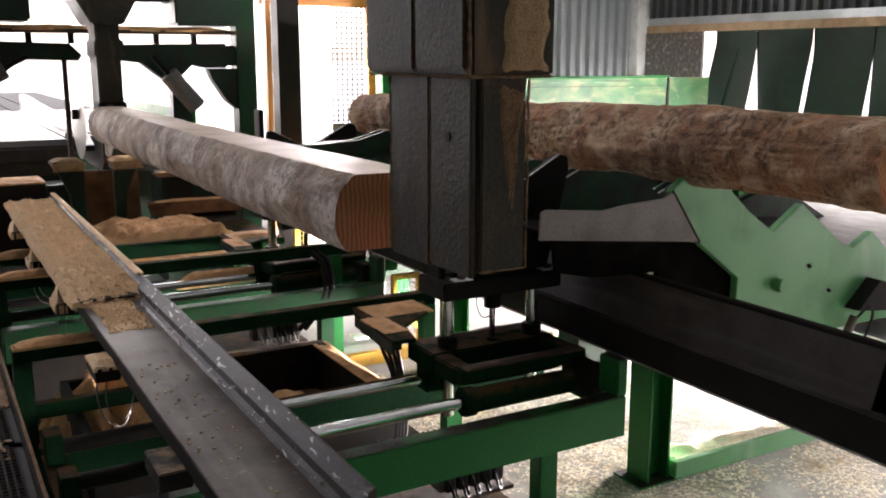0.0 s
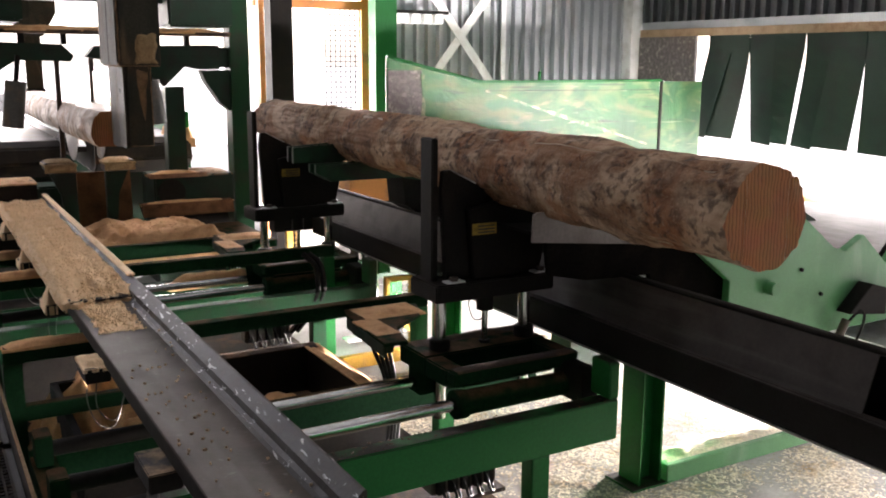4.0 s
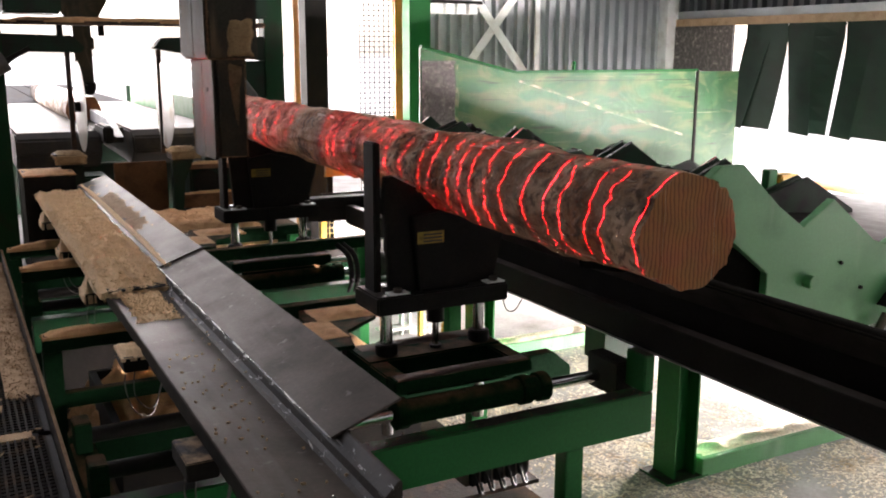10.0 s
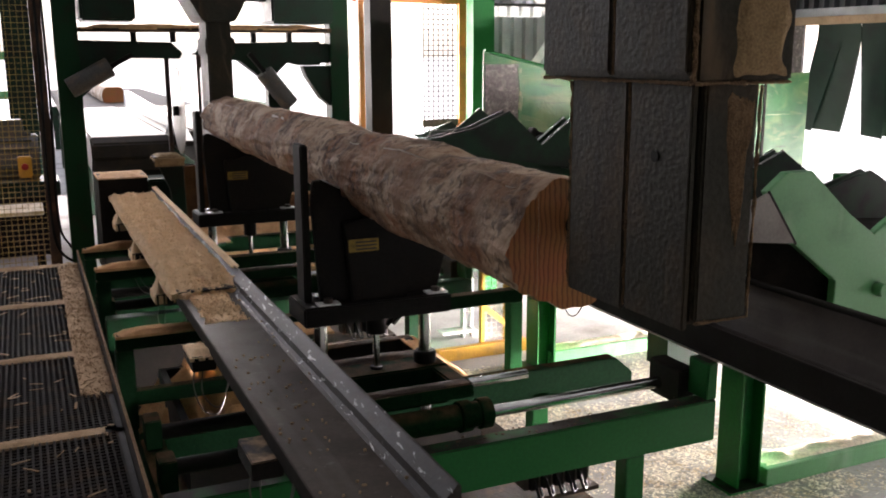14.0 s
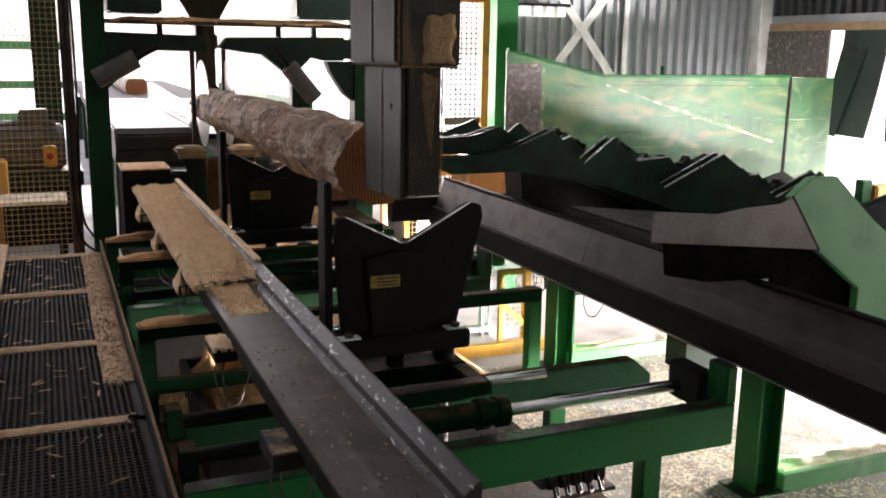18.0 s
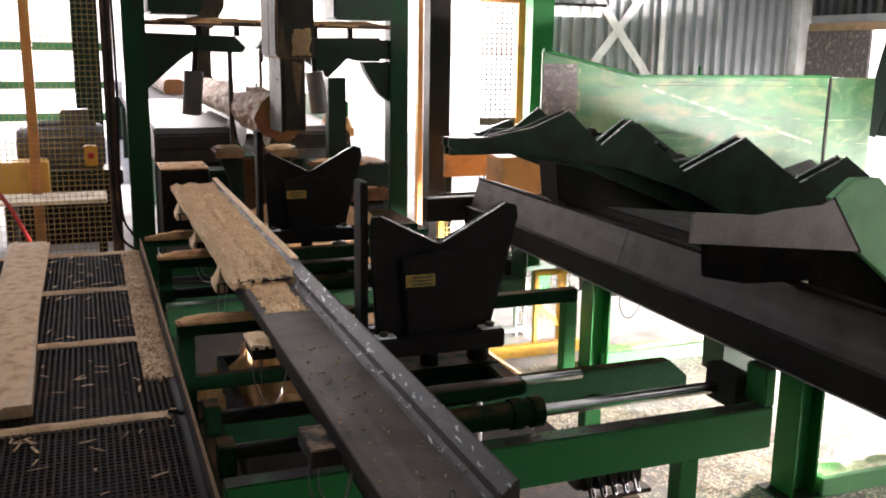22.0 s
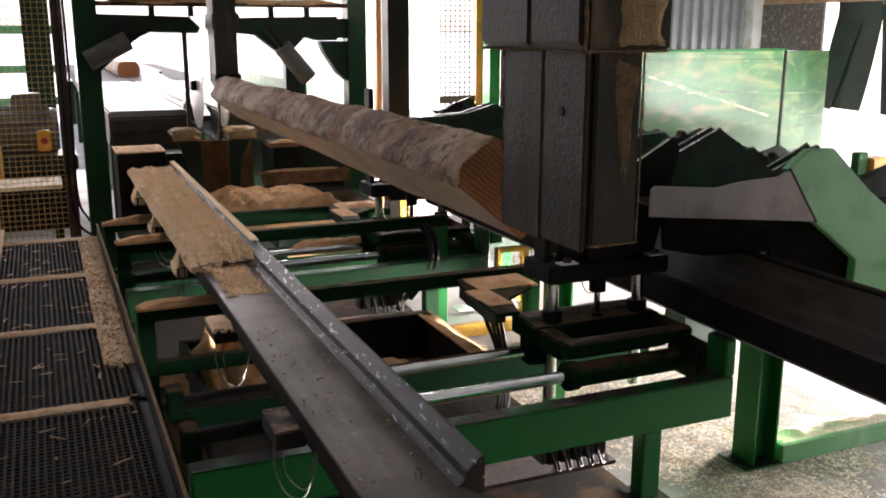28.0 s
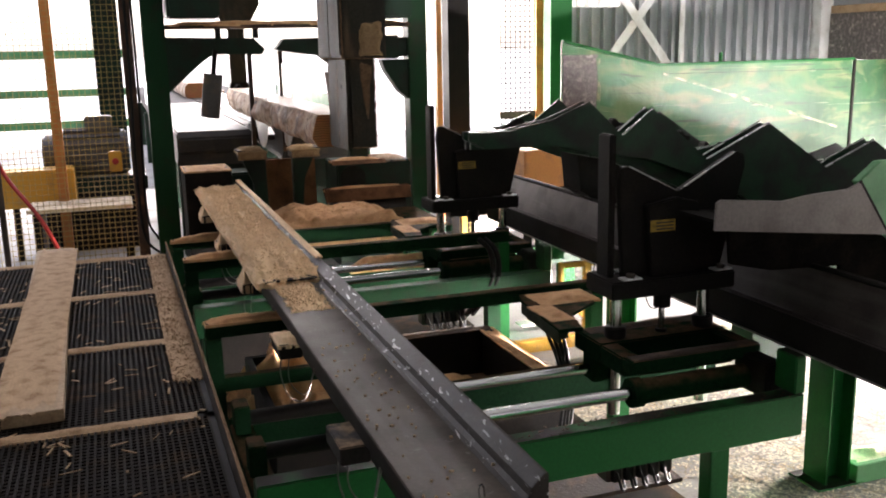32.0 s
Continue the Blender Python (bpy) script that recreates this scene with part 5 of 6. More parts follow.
part("terminal_box", box(B(), -0.32, -0.02, -0.14, 0.14, 1.3, 1.48), "motor", motor, bevel=0.015)
part("motor_bed", box(B(), -0.9, 0.3, -0.35, 0.35, 0.66, 0.82), "green_dark", motor, bevel=0.01)
part("motor_leg", box(B(), -0.8, 0.2, -0.3, 0.3, 0, 0.66), "black", motor, bevel=0.01)
ybox = part("guard_box", box(B(), -1.2, -0.46, 10.6, 11.0, 0.58, 0.97), "yellow", bevel=0.015)
for x in (-1.1, -0.6):
    part("guard_leg", box(B(), x, x + 0.06, 10.7, 10.8, 0, 0.58), "black", ybox)
tagged(ybox, "yellow steel guard box behind the fence", "guard")
rack = thing("timber_rack", (0, 0, 0), "stacked sawn timber behind the wire fence, coloured pale as if sunlit", "timber stack")
# the pale chip colour puts the sunlight into the boards
for i in range(5):
    part("board", box(B(), -0.9 + 0.03 * (i % 2), 0.1, 9.9 + 0.12 * i, 10.0 + 0.12 * i, 0.62, 0.66), "chips", rack, bevel=0.003)
for x in (-0.85, 0.0):
    part("bearer", box(B(), x, x + 0.08, 9.85, 10.55, 0.0, 0.62), "black", rack)
hr = B()
hose(hr, [(-1.05, 8.9, 1.7), (-0.98, 8.9, 1.2), (-0.7, 8.8, 0.75), (-0.5, 8.7, 0.3), (-0.4, 8.6, 0.02)], 0.02)
tagged(part("red_hose", hr, "red", smooth=True), "faded red hose hanging by the fence", "hose")
gp = B()
hose(gp, [(-0.84, 7.35, 0.02), (-0.84, 7.35, 1.55), (-0.86, 7.5, 1.66), (-0.9, 8.3, 1.68)], 0.022, 10)
tagged(part("handrail", gp, "grey_steel", smooth=True), "bent grey steel tube handrail at the walkway end", "handrail")
gc = part("steel_column", box(B(), -0.16, 0.16, 12.9, 13.1, 0, 5.8), "green_dark", bevel=0.01)
tagged(gc, "dark green steel building column", "column", kind="structure")
rk = thing("yard_rack", (0, 0, 0), "yellow and green steel racking in the bright yard", "rack")
for x in (-1.9, -0.9):
    part("upright", box(B(), x, x + 0.1, 15.9, 16.0, 0, 2.2), "yellow", rk)
for z in (1.0, 1.5, 2.1):
    part("shelf_rail", box(B(), -4.0, 0.3, 16.1, 16.2, z, z + 0.12), "green_light", rk)

# ---- back door ----
door = thing("door_1", (0, 0, 0), "open back doorway with orange frame and wire gate", "door", kind="structure")
part("door_post", box(B(), 3.42, 3.66, 9.5, 9.7, 0, 5.9), "black", door, "dark steel post")
part("door_post", box(B(), 3.50, 3.56, 10.1, 10.2, 0, 5.9), "orange", door, "orange steel post", bevel=0.004)
part("door_post", box(B(), 4.90, 5.0, 10.45, 10.55, 0, 5.9), "orange", door, "orange steel post", bevel=0.004)
part("door_post", box(B(), 4.92, 5.2, 10.1, 10.3, 0, 5.9), "green", door, "green steel post", bevel=0.004)
part("door_head", box(B(), 3.56, 4.9, 10.45, 10.55, 2.75, 2.85), "orange", door, bevel=0.004)
part("wire_mesh", wire_mesh(4.45, 4.9, 0.2, 2.75, 0.06, 0.006), "black", door).location = (0, 10.5, 0)
part("gate_bar", box(B(), 4.42, 4.9, 10.47, 10.53, 1.3, 1.38), "grey_steel", door, bevel=0.003)
box_o = part("control_box", box(B(), 3.58, 4.1, 7.9, 8.3, 0.84, 1.2), "orange", bevel=0.01)
tagged(box_o, "orange-brown steel box beside the log deck", "box")
part("box_stand", box(B(), 3.7, 4.0, 8.0, 8.2, 0.0, 0.84), "black", box_o)
panel_o = part("orange_screen", box(B(), 3.42, 4.2, 9.0, 9.05, 0.88, 1.14), "orange", bevel=0.006)
part("screen_leg", box(B(), 3.44, 3.50, 9.01, 9.04, 0, 0.88), "black", panel_o)
part("screen_leg", box(B(), 4.1, 4.16, 9.01, 9.04, 0, 0.88), "black", panel_o)
tagged(panel_o, "orange guard panel by the back door", "guard")
yf = thing("guard_fence", (0, 5.88, 0), "low yellow framed wire guard fence behind the beam", "fence")
part("wire_mesh", wire_mesh(2.94, 3.28, 0.1, 0.62, 0.04, 0.002), "white", yf)
part("fence_post", box(B(), 3.13, 3.18, -0.025, 0.025, 0, 0.62), "yellow", yf, bevel=0.003)
part("fence_post", box(B(), 2.93, 2.96, -0.02, 0.02, 0, 0.62), "yellow", yf, bevel=0.003)
part("fence_brace", bar(B(), (2.95, -0.01, 0.36), (3.14, -0.01, 0.2), 0.02, 0.04), "yellow", yf)
part("fence_rail", box(B(), 2.55, 3.28, -0.09, -0.03, 0.0, 0.09), "yellow", yf, bevel=0.003)
part("fence_rail", box(B(), 2.96, 3.28, -0.02, 0.02, 0.58, 0.62), "yellow", yf, bevel=0.003)
far_f = thing("far_guard_fence", (0, 8.75, 0), "yellow wire guard fence near the back door", "fence")
part("wire_mesh", wire_mesh(3.3, 4.6, 0.08, 0.6, 0.05, 0.0025), "wire", far_f)
for x in (3.25, 3.9, 4.55):
    part("fence_post", box(B(), x, x + 0.06, -0.03, 0.03, 0, 0.65), "yellow", far_f, bevel=0.003)
part("fence_rail", box(B(), 3.25, 4.6, -0.02, 0.02, 0.6, 0.65), "yellow", far_f, bevel=0.003)
# two black boards added to darken the view past the fence
part("low_dark_board", box(B(), 2.95, 4.6, -0.06, -0.035, 0.0, 0.28), "black", far_f, "low black board added to darken the gap")
part("upper_dark_board", box(B(), 3.25, 4.6, -0.06, -0.035, 0.58, 0.76), "black", far_f, "upper black board added as a dark band")
ctray = thing("cable_tray", (0, 6.3, 0), "pale galvanised cable tray with a small green junction box", "cable tray")
for x in (2.98, 3.05):
    part("tray_side", box(B(), x, x + 0.012, -0.03, 0.03, 0.0, 0.72), "white", ctray, bevel=0.002)
for i in range(7):
    part("tray_rung", box(B(), 2.992, 3.05, -0.005, 0.005, 0.08 + 0.1 * i, 0.095 + 0.1 * i), "white", ctray)
part("tray_foot", box(B(), 2.78, 3.07, -0.1, 0.03, 0.06, 0.075), "white", ctray, bevel=0.002)
part("junction_box", box(B(), 3.07, 3.17, -0.03, 0.03, 0.55, 0.69), "green", ctray, "small green junction box", bevel=0.004)
ins = thing("wall_insulator_rail", (0, 0, 0), "pale insulators on a rail beside the green post", "rail")
for i in range(4):
    part("insulator", box(B(), 5.3 + i * 0.16, 5.42 + i * 0.16, 10.2, 10.35, 2.6, 2.72), "white", ins, bevel=0.01)
part("insulator_bar", box(B(), 5.2, 6.0, 10.25, 10.3, 2.72, 2.76), "black", ins)

lock = thing("latch_box", (0, 0, 0), "yellow steel box with a pale pole beyond the log deck", "latch box")
part("box_body", box(B(), 7.70, 7.98, 6.9, 7.12, 0.45, 0.89), "yellow", lock, bevel=0.02)
part("box_bracket", box(B(), 7.55, 7.69, 6.95, 7.05, 0.42, 0.95), "green", lock, bevel=0.01)
part("pole", tube(B(), (8.02, 7.0, 0.80), (9.1, 7.0, 0.60), 0.04, 14), "orange", lock, "pale orange pole", smooth=True)

# floor rails of the deck
for y0, x0, x1, nm in ((3.34, 3.29, 6.5, "floor rail"), (5.42, 3.25, 3.39, "floor rail")):
    fr = thing("floor_rail", (0, y0, 0), "green steel floor rail littered with wood chips", "rail", "floor rails")
    part("rail_beam", box(B(), x0, x1 if x1 > 4 else 5.2, -0.02, 0.16, 0.0, 0.10), "green_light", fr, bevel=0.004)
    dusting(x0 + 0.02, min(x1, 5) if x1 > 4 else 4.3, y0 + 0.01, y0 + 0.15, 0.10, 0.008, y0, "chips", 120, 16, 0.4)

# ---- log carriage column ----
column = thing("carriage_column", (0, 0, 0), "tall dark resin-caked steel clamp column on an overhead carriage", "clamp column")
part("column_shaft", prism(B(), [(1.335, 0.005), (1.50, 0.005), (1.50, 0.12), (1.46, 0.49), (1.335, 0.49)], "z", 1.565, 2.12), "column", column, bevel=0.008)
part("side_plate", box(B(), 1.322, 1.335, 0.245, 0.49, 1.545, 2.11), "column", column, bevel=0.004)
part("side_plate", box(B(), 1.318, 1.335, 0.0, 0.225, 1.555, 2.11), "column", column, bevel=0.004)
part("front_plate", box(B(), 1.345, 1.49, -0.012, 0.005, 1.575, 2.11), "column", column, bevel=0.005)
part("column_head", box(B(), 1.30, 1.57, -0.03, 0.60, 2.105, 4.6), "column", column, bevel=0.010)
part("head_plate", box(B(), 1.284, 1.30, 0.27, 0.58, 2.12, 4.5), "column", column, bevel=0.006)
part("head_plate", box(B(), 1.282, 1.30, -0.02, 0.25, 2.125, 4.5), "column", column, bevel=0.006)
part("clamp_dog", tube(B(), (1.45, 0.49, 1.68), (1.45, 0.70, 1.68), 0.055, r2=0.03), "black", column, smooth=True)
part("plug_hole", tube(B(), (1.314, 0.12, 1.94), (1.3185, 0.12, 1.94), 0.014, 12), "black", column)


def crust(pts, r, seed):
    """A ragged bead of resin and sawdust along a seam: one lumpy strand."""
    bm = B()
    for p, q in zip(pts, pts[1:]):
        p, q = Vector(p), Vector(q)
        d = (q - p).normalized()
        s = d.cross(Vector((0.31, 0.2, 0.93)) if abs(d.z) < 0.9 else Vector((0, 1, 0))).normalized()
        u = s.cross(d)
        n = max(6, int((q - p).length / 0.005))
        rings = []
        for i in range(n + 1):
            y = i * 0.005
            c = p.lerp(q, i / n) + s * noise.noise((y * 35, seed, 0)) * r * 0.6
            k = r * (0.42 + 0.55 * abs(noise.noise((y * 60, seed, 5))) + 0.9 * max(0, noise.noise((y * 17, seed, 9)) - 0.15))
            rings.append([bm.verts.new(c + (s * math.cos(a) + u * math.sin(a)) * k * (1 + 0.5 * noise.noise((y * 150, a * 2, seed)))) for a in (6.2832 * j / 8 for j in range(8))])
        for a, b in zip(rings, rings[1:]):
            for j in range(8):
                bm.faces.new((a[j], a[(j + 1) % 8], b[(j + 1) % 8], b[j]))
    return bm


def cake(x0, x1, z0, z1, y, h, seed, n=34, wedge=0.0):
    """A flat cake of dust stuck on an upright face that looks along -y."""
    bm = B()
    g = []
    for i in range(n + 1):
        row = []
        for j in range(n + 1):
            u, v = i / n, j / n
            uu = u * (1 - wedge * (1 - v)) + wedge * (1 - v) * 0.55
            e = min(u, 1 - u, v * (1 + 2 * (1 - wedge)), 1 - v) * 5 + 0.7 * noise.noise((u * 4, v * 4, seed))
            k = max(0.0, min(1.0, e))
            t = h * (k - 0.35) + 0.003 * k * noise.noise((u * 22, v * 22, seed))
            row.append(bm.verts.new((x0 + (x1 - x0) * uu, y - t, z0 + (z1 - z0) * v)))
        g.append(row)
    for i in range(n):
        for j in range(n):
            bm.faces.new((g[i][j], g[i + 1][j], g[i + 1][j + 1], g[i][j + 1]))
    return bm


for sd, (r, pts) in enumerate((
        (0.006, [(1.324, 0.235, 1.56), (1.324, 0.235, 2.10)]),
        (0.008, [(1.324, 0.492, 1.56), (1.324, 0.492, 2.10)]),
        (0.006, [(1.30, 0.60, 2.107), (1.30, -0.03, 2.107), (1.56, -0.03, 2.107)]),
        (0.010, [(1.296, -0.028, 2.11), (1.296, -0.028, 2.6)]),
        (0.006, [(1.290, 0.26, 2.12), (1.290, 0.26, 2.6)]),
        (0.005, [(1.498, -0.008, 1.57), (1.498, -0.008, 2.1)]),
        (0.005, [(1.345, -0.01, 1.572), (1.49, -0.01, 1.572)]))):
    part("dust_bead", crust(pts, r, sd * 3.7 + 1), "crust", column, "bead of caked sawdust", smooth=True)
part("dust_cake", cake(1.395, 1.556, 2.115, 2.34, -0.03, 0.02, 3.3), "cake", column, "cake of tan sawdust on the column head", smooth=True)
part("resin_run", cake(1.39, 1.49, 1.74, 2.10, -0.012, 0.007, 6.1, 40, 0.85), "crust", column, "tan run of resin and dust", smooth=True)

girder = thing("overhead_girder", (0, 0, 0), "dark overhead girder that carries the clamp column", "girder", kind="structure")
part("girder_beam", box(B(), 1.2, 1.7, -3.0, 16.0, 4.6, 5.0), "black", girder, bevel=0.01)
for yy in (-2.0, 14.5):
    part("girder_hanger", box(B(), 1.35, 1.55, yy, yy + 0.2, 5.0, 6.0), "black", girder)


# ---- logs ----
def bark_radius(r, seed, u, y, c, s, rough):
    n = noise.noise((c * 1.2 + seed, y * 1.4, s * 1.2)) * 0.018 + noise.noise((c * 4 + seed, y * 5, s * 4)) * 0.009
    n += noise.noise((c * 10 + seed, y * 12, s * 10)) * 0.006
    n += max(0.0, noise.noise((c * 2.5 + seed * 3, y * 2.2, s * 2.5)) - 0.35) * 0.05
    return r + n * rough


def bend(u, seed):
    return 0.012 * math.sin(u * 5 + seed) + 0.006 * math.sin(u * 13 + seed * 3), 0.012 * math.cos(u * 4 + seed * 2) + 0.005 * math.sin(u * 11 + seed)


def log_mesh(length, r0, r1, seed, keep=None, flats=(), seg=64, rings=150, rough=1.0):
    """A log lying along +y from its near end at 0. flats: (angle, distance) of sawn faces; keep: 'slab' with (angle, distance) gives the piece cut away there. Slots: bark, end, sawn face."""
    bm = B()
    grid = []
    for j in range(rings + 1):
        u = j / rings
        y = length * u
        r = r0 + (r1 - r0) * u
        bx, bz = bend(u, seed)
        row = []
        for i in range(seg):
            if keep:
                fa, fd = keep
                a0 = math.acos(min(0.999, fd / r))
                n_arc = seg - 14
                if i < n_arc:
                    a = fa - a0 + 2 * a0 * i / (n_arc - 1)
                    c, s = math.cos(a), math.sin(a)
                    rr = bark_radius(r, seed, u, y, c, s, rough)
                    p = Vector((rr * c, rr * s))
                    nn = Vector((math.cos(fa), math.sin(fa)))
                    p += nn * max(0.0, fd + 0.001 - p.dot(nn))
                    x, z = p
                else:
                    k = (i - n_arc + 1) / 15
                    nn = Vector((math.cos(fa), math.sin(fa)))
                    tt = Vector((-nn.y, nn.x))
                    h = r * math.sin(a0) * (1 - 2 * k)
                    x, z = nn * (fd + 0.001) + tt * h
            else:
                a = 2 * math.pi * i / seg
                c, s = math.cos(a), math.sin(a)
                rr = bark_radius(r, seed, u, y, c, s, rough)
                x, z = rr * c, rr * s
                for fa, fd in flats:
                    nx, nz = math.cos(fa), math.sin(fa)
                    dd = x * nx + z * nz
                    if dd > fd:
                        x, z = x - (dd - fd) * nx, z - (dd - fd) * nz
            row.append(bm.verts.new((x + bx * 0.3, y + noise.noise((x * 8, z * 8, seed)) * 0.006 * (u < 0.001 or u > 0.999), z + bz * 0.3)))
        grid.append(row)
    for j in range(rings):
        for i in range(seg):
            f = bm.faces.new((grid[j][i], grid[j + 1][i], grid[j + 1][(i + 1) % seg], grid[j][(i + 1) % seg]))
            f.smooth = True
            if keep:
                if i >= seg - 15:
                    f.material_index, f.smooth = 2, False
                continue
            ce = f.calc_center_median()
            bx, bz = bend((j + 0.5) / rings, seed)
            for fa, fd in flats:
                if (ce.x - bx * 0.3) * math.cos(fa) + (ce.z - bz * 0.3) * math.sin(fa) > fd - 0.0004:
                    f.material_index, f.smooth = 2, False
    for row, y in ((grid[0], 0), (grid[-1], length)):
        f = bm.faces.new(row if y else row[::-1])
        f.material_index = 1
    bmesh.ops.recalc_face_normals(bm, faces=bm.faces)
    bm.verts.index_update()
    return bm


def islands(faces):
    """Faces sorted into connected groups, the largest first."""
    todo, out = set(faces), []
    while todo:
        stack, grp = [todo.pop()], []
        while stack:
            f = stack.pop()
            grp.append(f)
            for e in f.edges:
                for k in e.link_faces:
                    if k in todo:
                        todo.discard(k)
                        stack.append(k)
        out.append(grp)
    return sorted(out, key=len, reverse=True)


def log_thing(name, bm, materials, label, category):
    """Bark, the two end faces and the sawn faces are parts of their own."""
    ob = thing(name, (0, 0, 0), label, category)
    bm.normal_update()
    sawn = {}
    for f in bm.faces:
        if f.material_index == 2:
            sawn.setdefault((round(f.normal.x), round(f.normal.z)), []).append(f)
    flat = []
    for key, fs in sawn.items():
        parts = islands(fs)
        keep = [parts[0]] if key != (0, 0) and len(parts[0]) > 40 else []
        flat += keep
        for g in parts[len(keep):]:
            for f in g:
                f.material_index = 0
    groups = [(nm, 0, g) for nm, g in (("bark", g) for g in islands([f for f in bm.faces if f.material_index == 0]) if len(g) > 3)]
    groups += [("end_face", 1, [f]) for f in bm.faces if f.material_index == 1] + [("sawn_face", 2, g) for g in flat]
    for nm, slot, g in groups:
        nb, seen = B(), {}
        for f in g:
            vs = []
            for v in f.verts:
                if v.index not in seen:
                    seen[v.index] = nb.verts.new(v.co)
                vs.append(seen[v.index])
            nb.faces.new(vs).smooth = slot == 0
        part(nm, nb, materials[slot], ob)
    bm.free()
    return ob


FD = 0.108
SETS = ["bark", "wood_end", "sawn"]
cant0 = log_thing("cant", log_mesh(5.0, 0.192, 0.172, 7.0, flats=((math.pi / 2, 0.14), (-math.pi / 2, 0.12)), rough=0.8), ["bark_pale", "wood_end", "sawn"], "part-sawn log with pale stripped sides and a flat sawn top", "log")
log1 = log_thing("log", log_mesh(5.1, 0.195, 0.165, 2.0, flats=((0, FD), (math.pi, FD)), rough=1.25), SETS, "rough brown-grey barked log core with sawn orange ends", "log")
slab_r = log_thing("slab", log_mesh(5.1, 0.195, 0.165, 2.0, keep=(0.0, FD), rough=1.25), SETS, "barked side slab that the saw cuts off the log", "slab")
slab_l = log_thing("slab", log_mesh(5.1, 0.195, 0.165, 2.0, keep=(math.pi, FD), rough=1.25), SETS, "barked side slab that the saw cuts off the log", "slab")

# ---- laser scanner beside the walkway ----
# heads, stand and shutters are out-of-view helpers; slits shape the laser lines
scan = thing("laser_scanner", (0, 0, 0), "unseen black laser line heads on an added floor stand", "scanner")
shutters = []
for yl, lines, w in ((3.08, 13, 0.00017), (4.80, 12, 0.00022), (6.52, 8, 0.0003)):
    at_head = pose(-2.4, yl, 2.75, 0, 12.5, 0)     # local x points at the log line
    bm = B()
    box(bm, -0.15, -0.13, -0.25, 0.25, -0.25, 0.25)
    for b in ((-0.25, 0.25, 0.23, 0.25), (-0.25, 0.25, -0.25, -0.23), (-0.25, -0.23, -0.23, 0.23), (0.23, 0.25, -0.23, 0.23)):
        box(bm, -0.13, 0.30, *b)
    part("scanner_case", bm, "black", scan).matrix_basis = at_head
    bm = B()
    rnd = random.Random(int(yl * 100))
    pitch = 0.0081
    cuts = [((i + 0.5) * 14 / lines - 7 + rnd.uniform(-0.3, 0.3)) * pitch for i in range(lines)]
    edges = [-0.23] + [v for c in cuts for v in (c - w / 2, c + w / 2)] + [0.23]
    for a, b in zip(edges[::2], edges[1::2]):
        box(bm, 0.2999, 0.3001, a, b, -0.0225, 0.017)
    box(bm, 0.298, 0.302, -0.23, 0.23, -0.23, -0.0225)
    box(bm, 0.298, 0.302, -0.23, 0.23, 0.017, 0.23)
    part("slit_plate", bm, "black", scan).matrix_basis = at_head
    for sgn in (-1, 1):
        part("shutter_rail", box(B(), 0.303, 0.322, sgn * 0.2 - 0.01, sgn * 0.2 + 0.01, -0.24, 0.36), "black", scan).matrix_basis = at_head
    part("scanner_post", box(B(), -2.7, -2.6, yl - 0.05, yl + 0.05, 0, 2.6), "black", scan)
    lm = bpy.data.lights.new("laser", "SPOT")
    lm.energy, lm.color, lm.shadow_soft_size, lm.spot_size, lm.spot_blend = 48000, (1.0, 0.01, 0.03), 0.0, radians(50), 0.1
    lo = new("laser", lm)
    lo.matrix_world = look((-2.4, yl, 2.75), at_head @ Vector((1, 0, 0)))
    sh = part("scanner_shutter", box(B(), -0.003, 0.003, -0.188, 0.188, -0.10, 0.05), "black")
    tagged(sh, "unseen black shutter added to cut the laser lines off", "shutter", "scanner shutters")
    sh.matrix_basis = at_head @ pose(0.312, 0, 0)
    shutters.append((sh, at_head))
part("scanner_rail", box(B(), -2.7, -2.56, 2.5, 7.1, 2.6, 2.7), "black", scan)


# ---- loose chips ----
def chips(name, spots, count, seed, material, label, size=(0.012, 0.045), tilt=3.0, thick=0.0015):
    """Flat shavings scattered over (x0, x1, y0, y1, z) patches; thicker towards the middle of each."""
    rnd = random.Random(seed)
    vs, fs = [], []
    for _ in range(count):
        x0, x1, y0, y1, z = rnd.choice(spots)
        x, y = rnd.uniform(x0, x1), rnd.uniform(y0, y1)
        if noise.noise((x * 2.2, y * 2.2, seed)) + rnd.uniform(-0.35, 0.45) < 0:
            continue
        l, w = rnd.uniform(*size), rnd.uniform(0.004, 0.014)
        m = pose(x, y, z + thick + 0.001 + rnd.random() * 0.0016 * tilt, rnd.uniform(-tilt, tilt), rnd.uniform(-tilt, tilt), rnd.uniform(0, 360))
        h = thick
        k = len(vs)
        for zz in (-h, h):
            for a, b in ((-l / 2, -w / 2), (l / 2, -w / 3), (l / 2 * 0.9, w / 2), (-l / 2, w / 3)):
                vs.append(m @ Vector((a, b, zz)))
        fs += [(k + 3, k + 2, k + 1, k), (k + 4, k + 5, k + 6, k + 7), (k, k + 1, k + 5, k + 4), (k + 1, k + 2, k + 6, k + 5), (k + 2, k + 3, k + 7, k + 6), (k + 3, k, k + 4, k + 7)]
    me = bpy.data.meshes.new(name)
    me.from_pydata(vs, [], fs)
    me.materials.append(M[material])
    return tagged(new(name, me), label, "wood chips", kind="stuff")


chips("floor_chips", [(2.2, 3.3, 2.4, 5.6, 0), (2.3, 4.2, 3.3, 5.4, 0), (3.0, 5.0, 2.2, 3.3, 0)], 60000, 5, "floor_chips", "pale wood chips scattered over the concrete floor", (0.010, 0.034), 0.25, 0.0001)
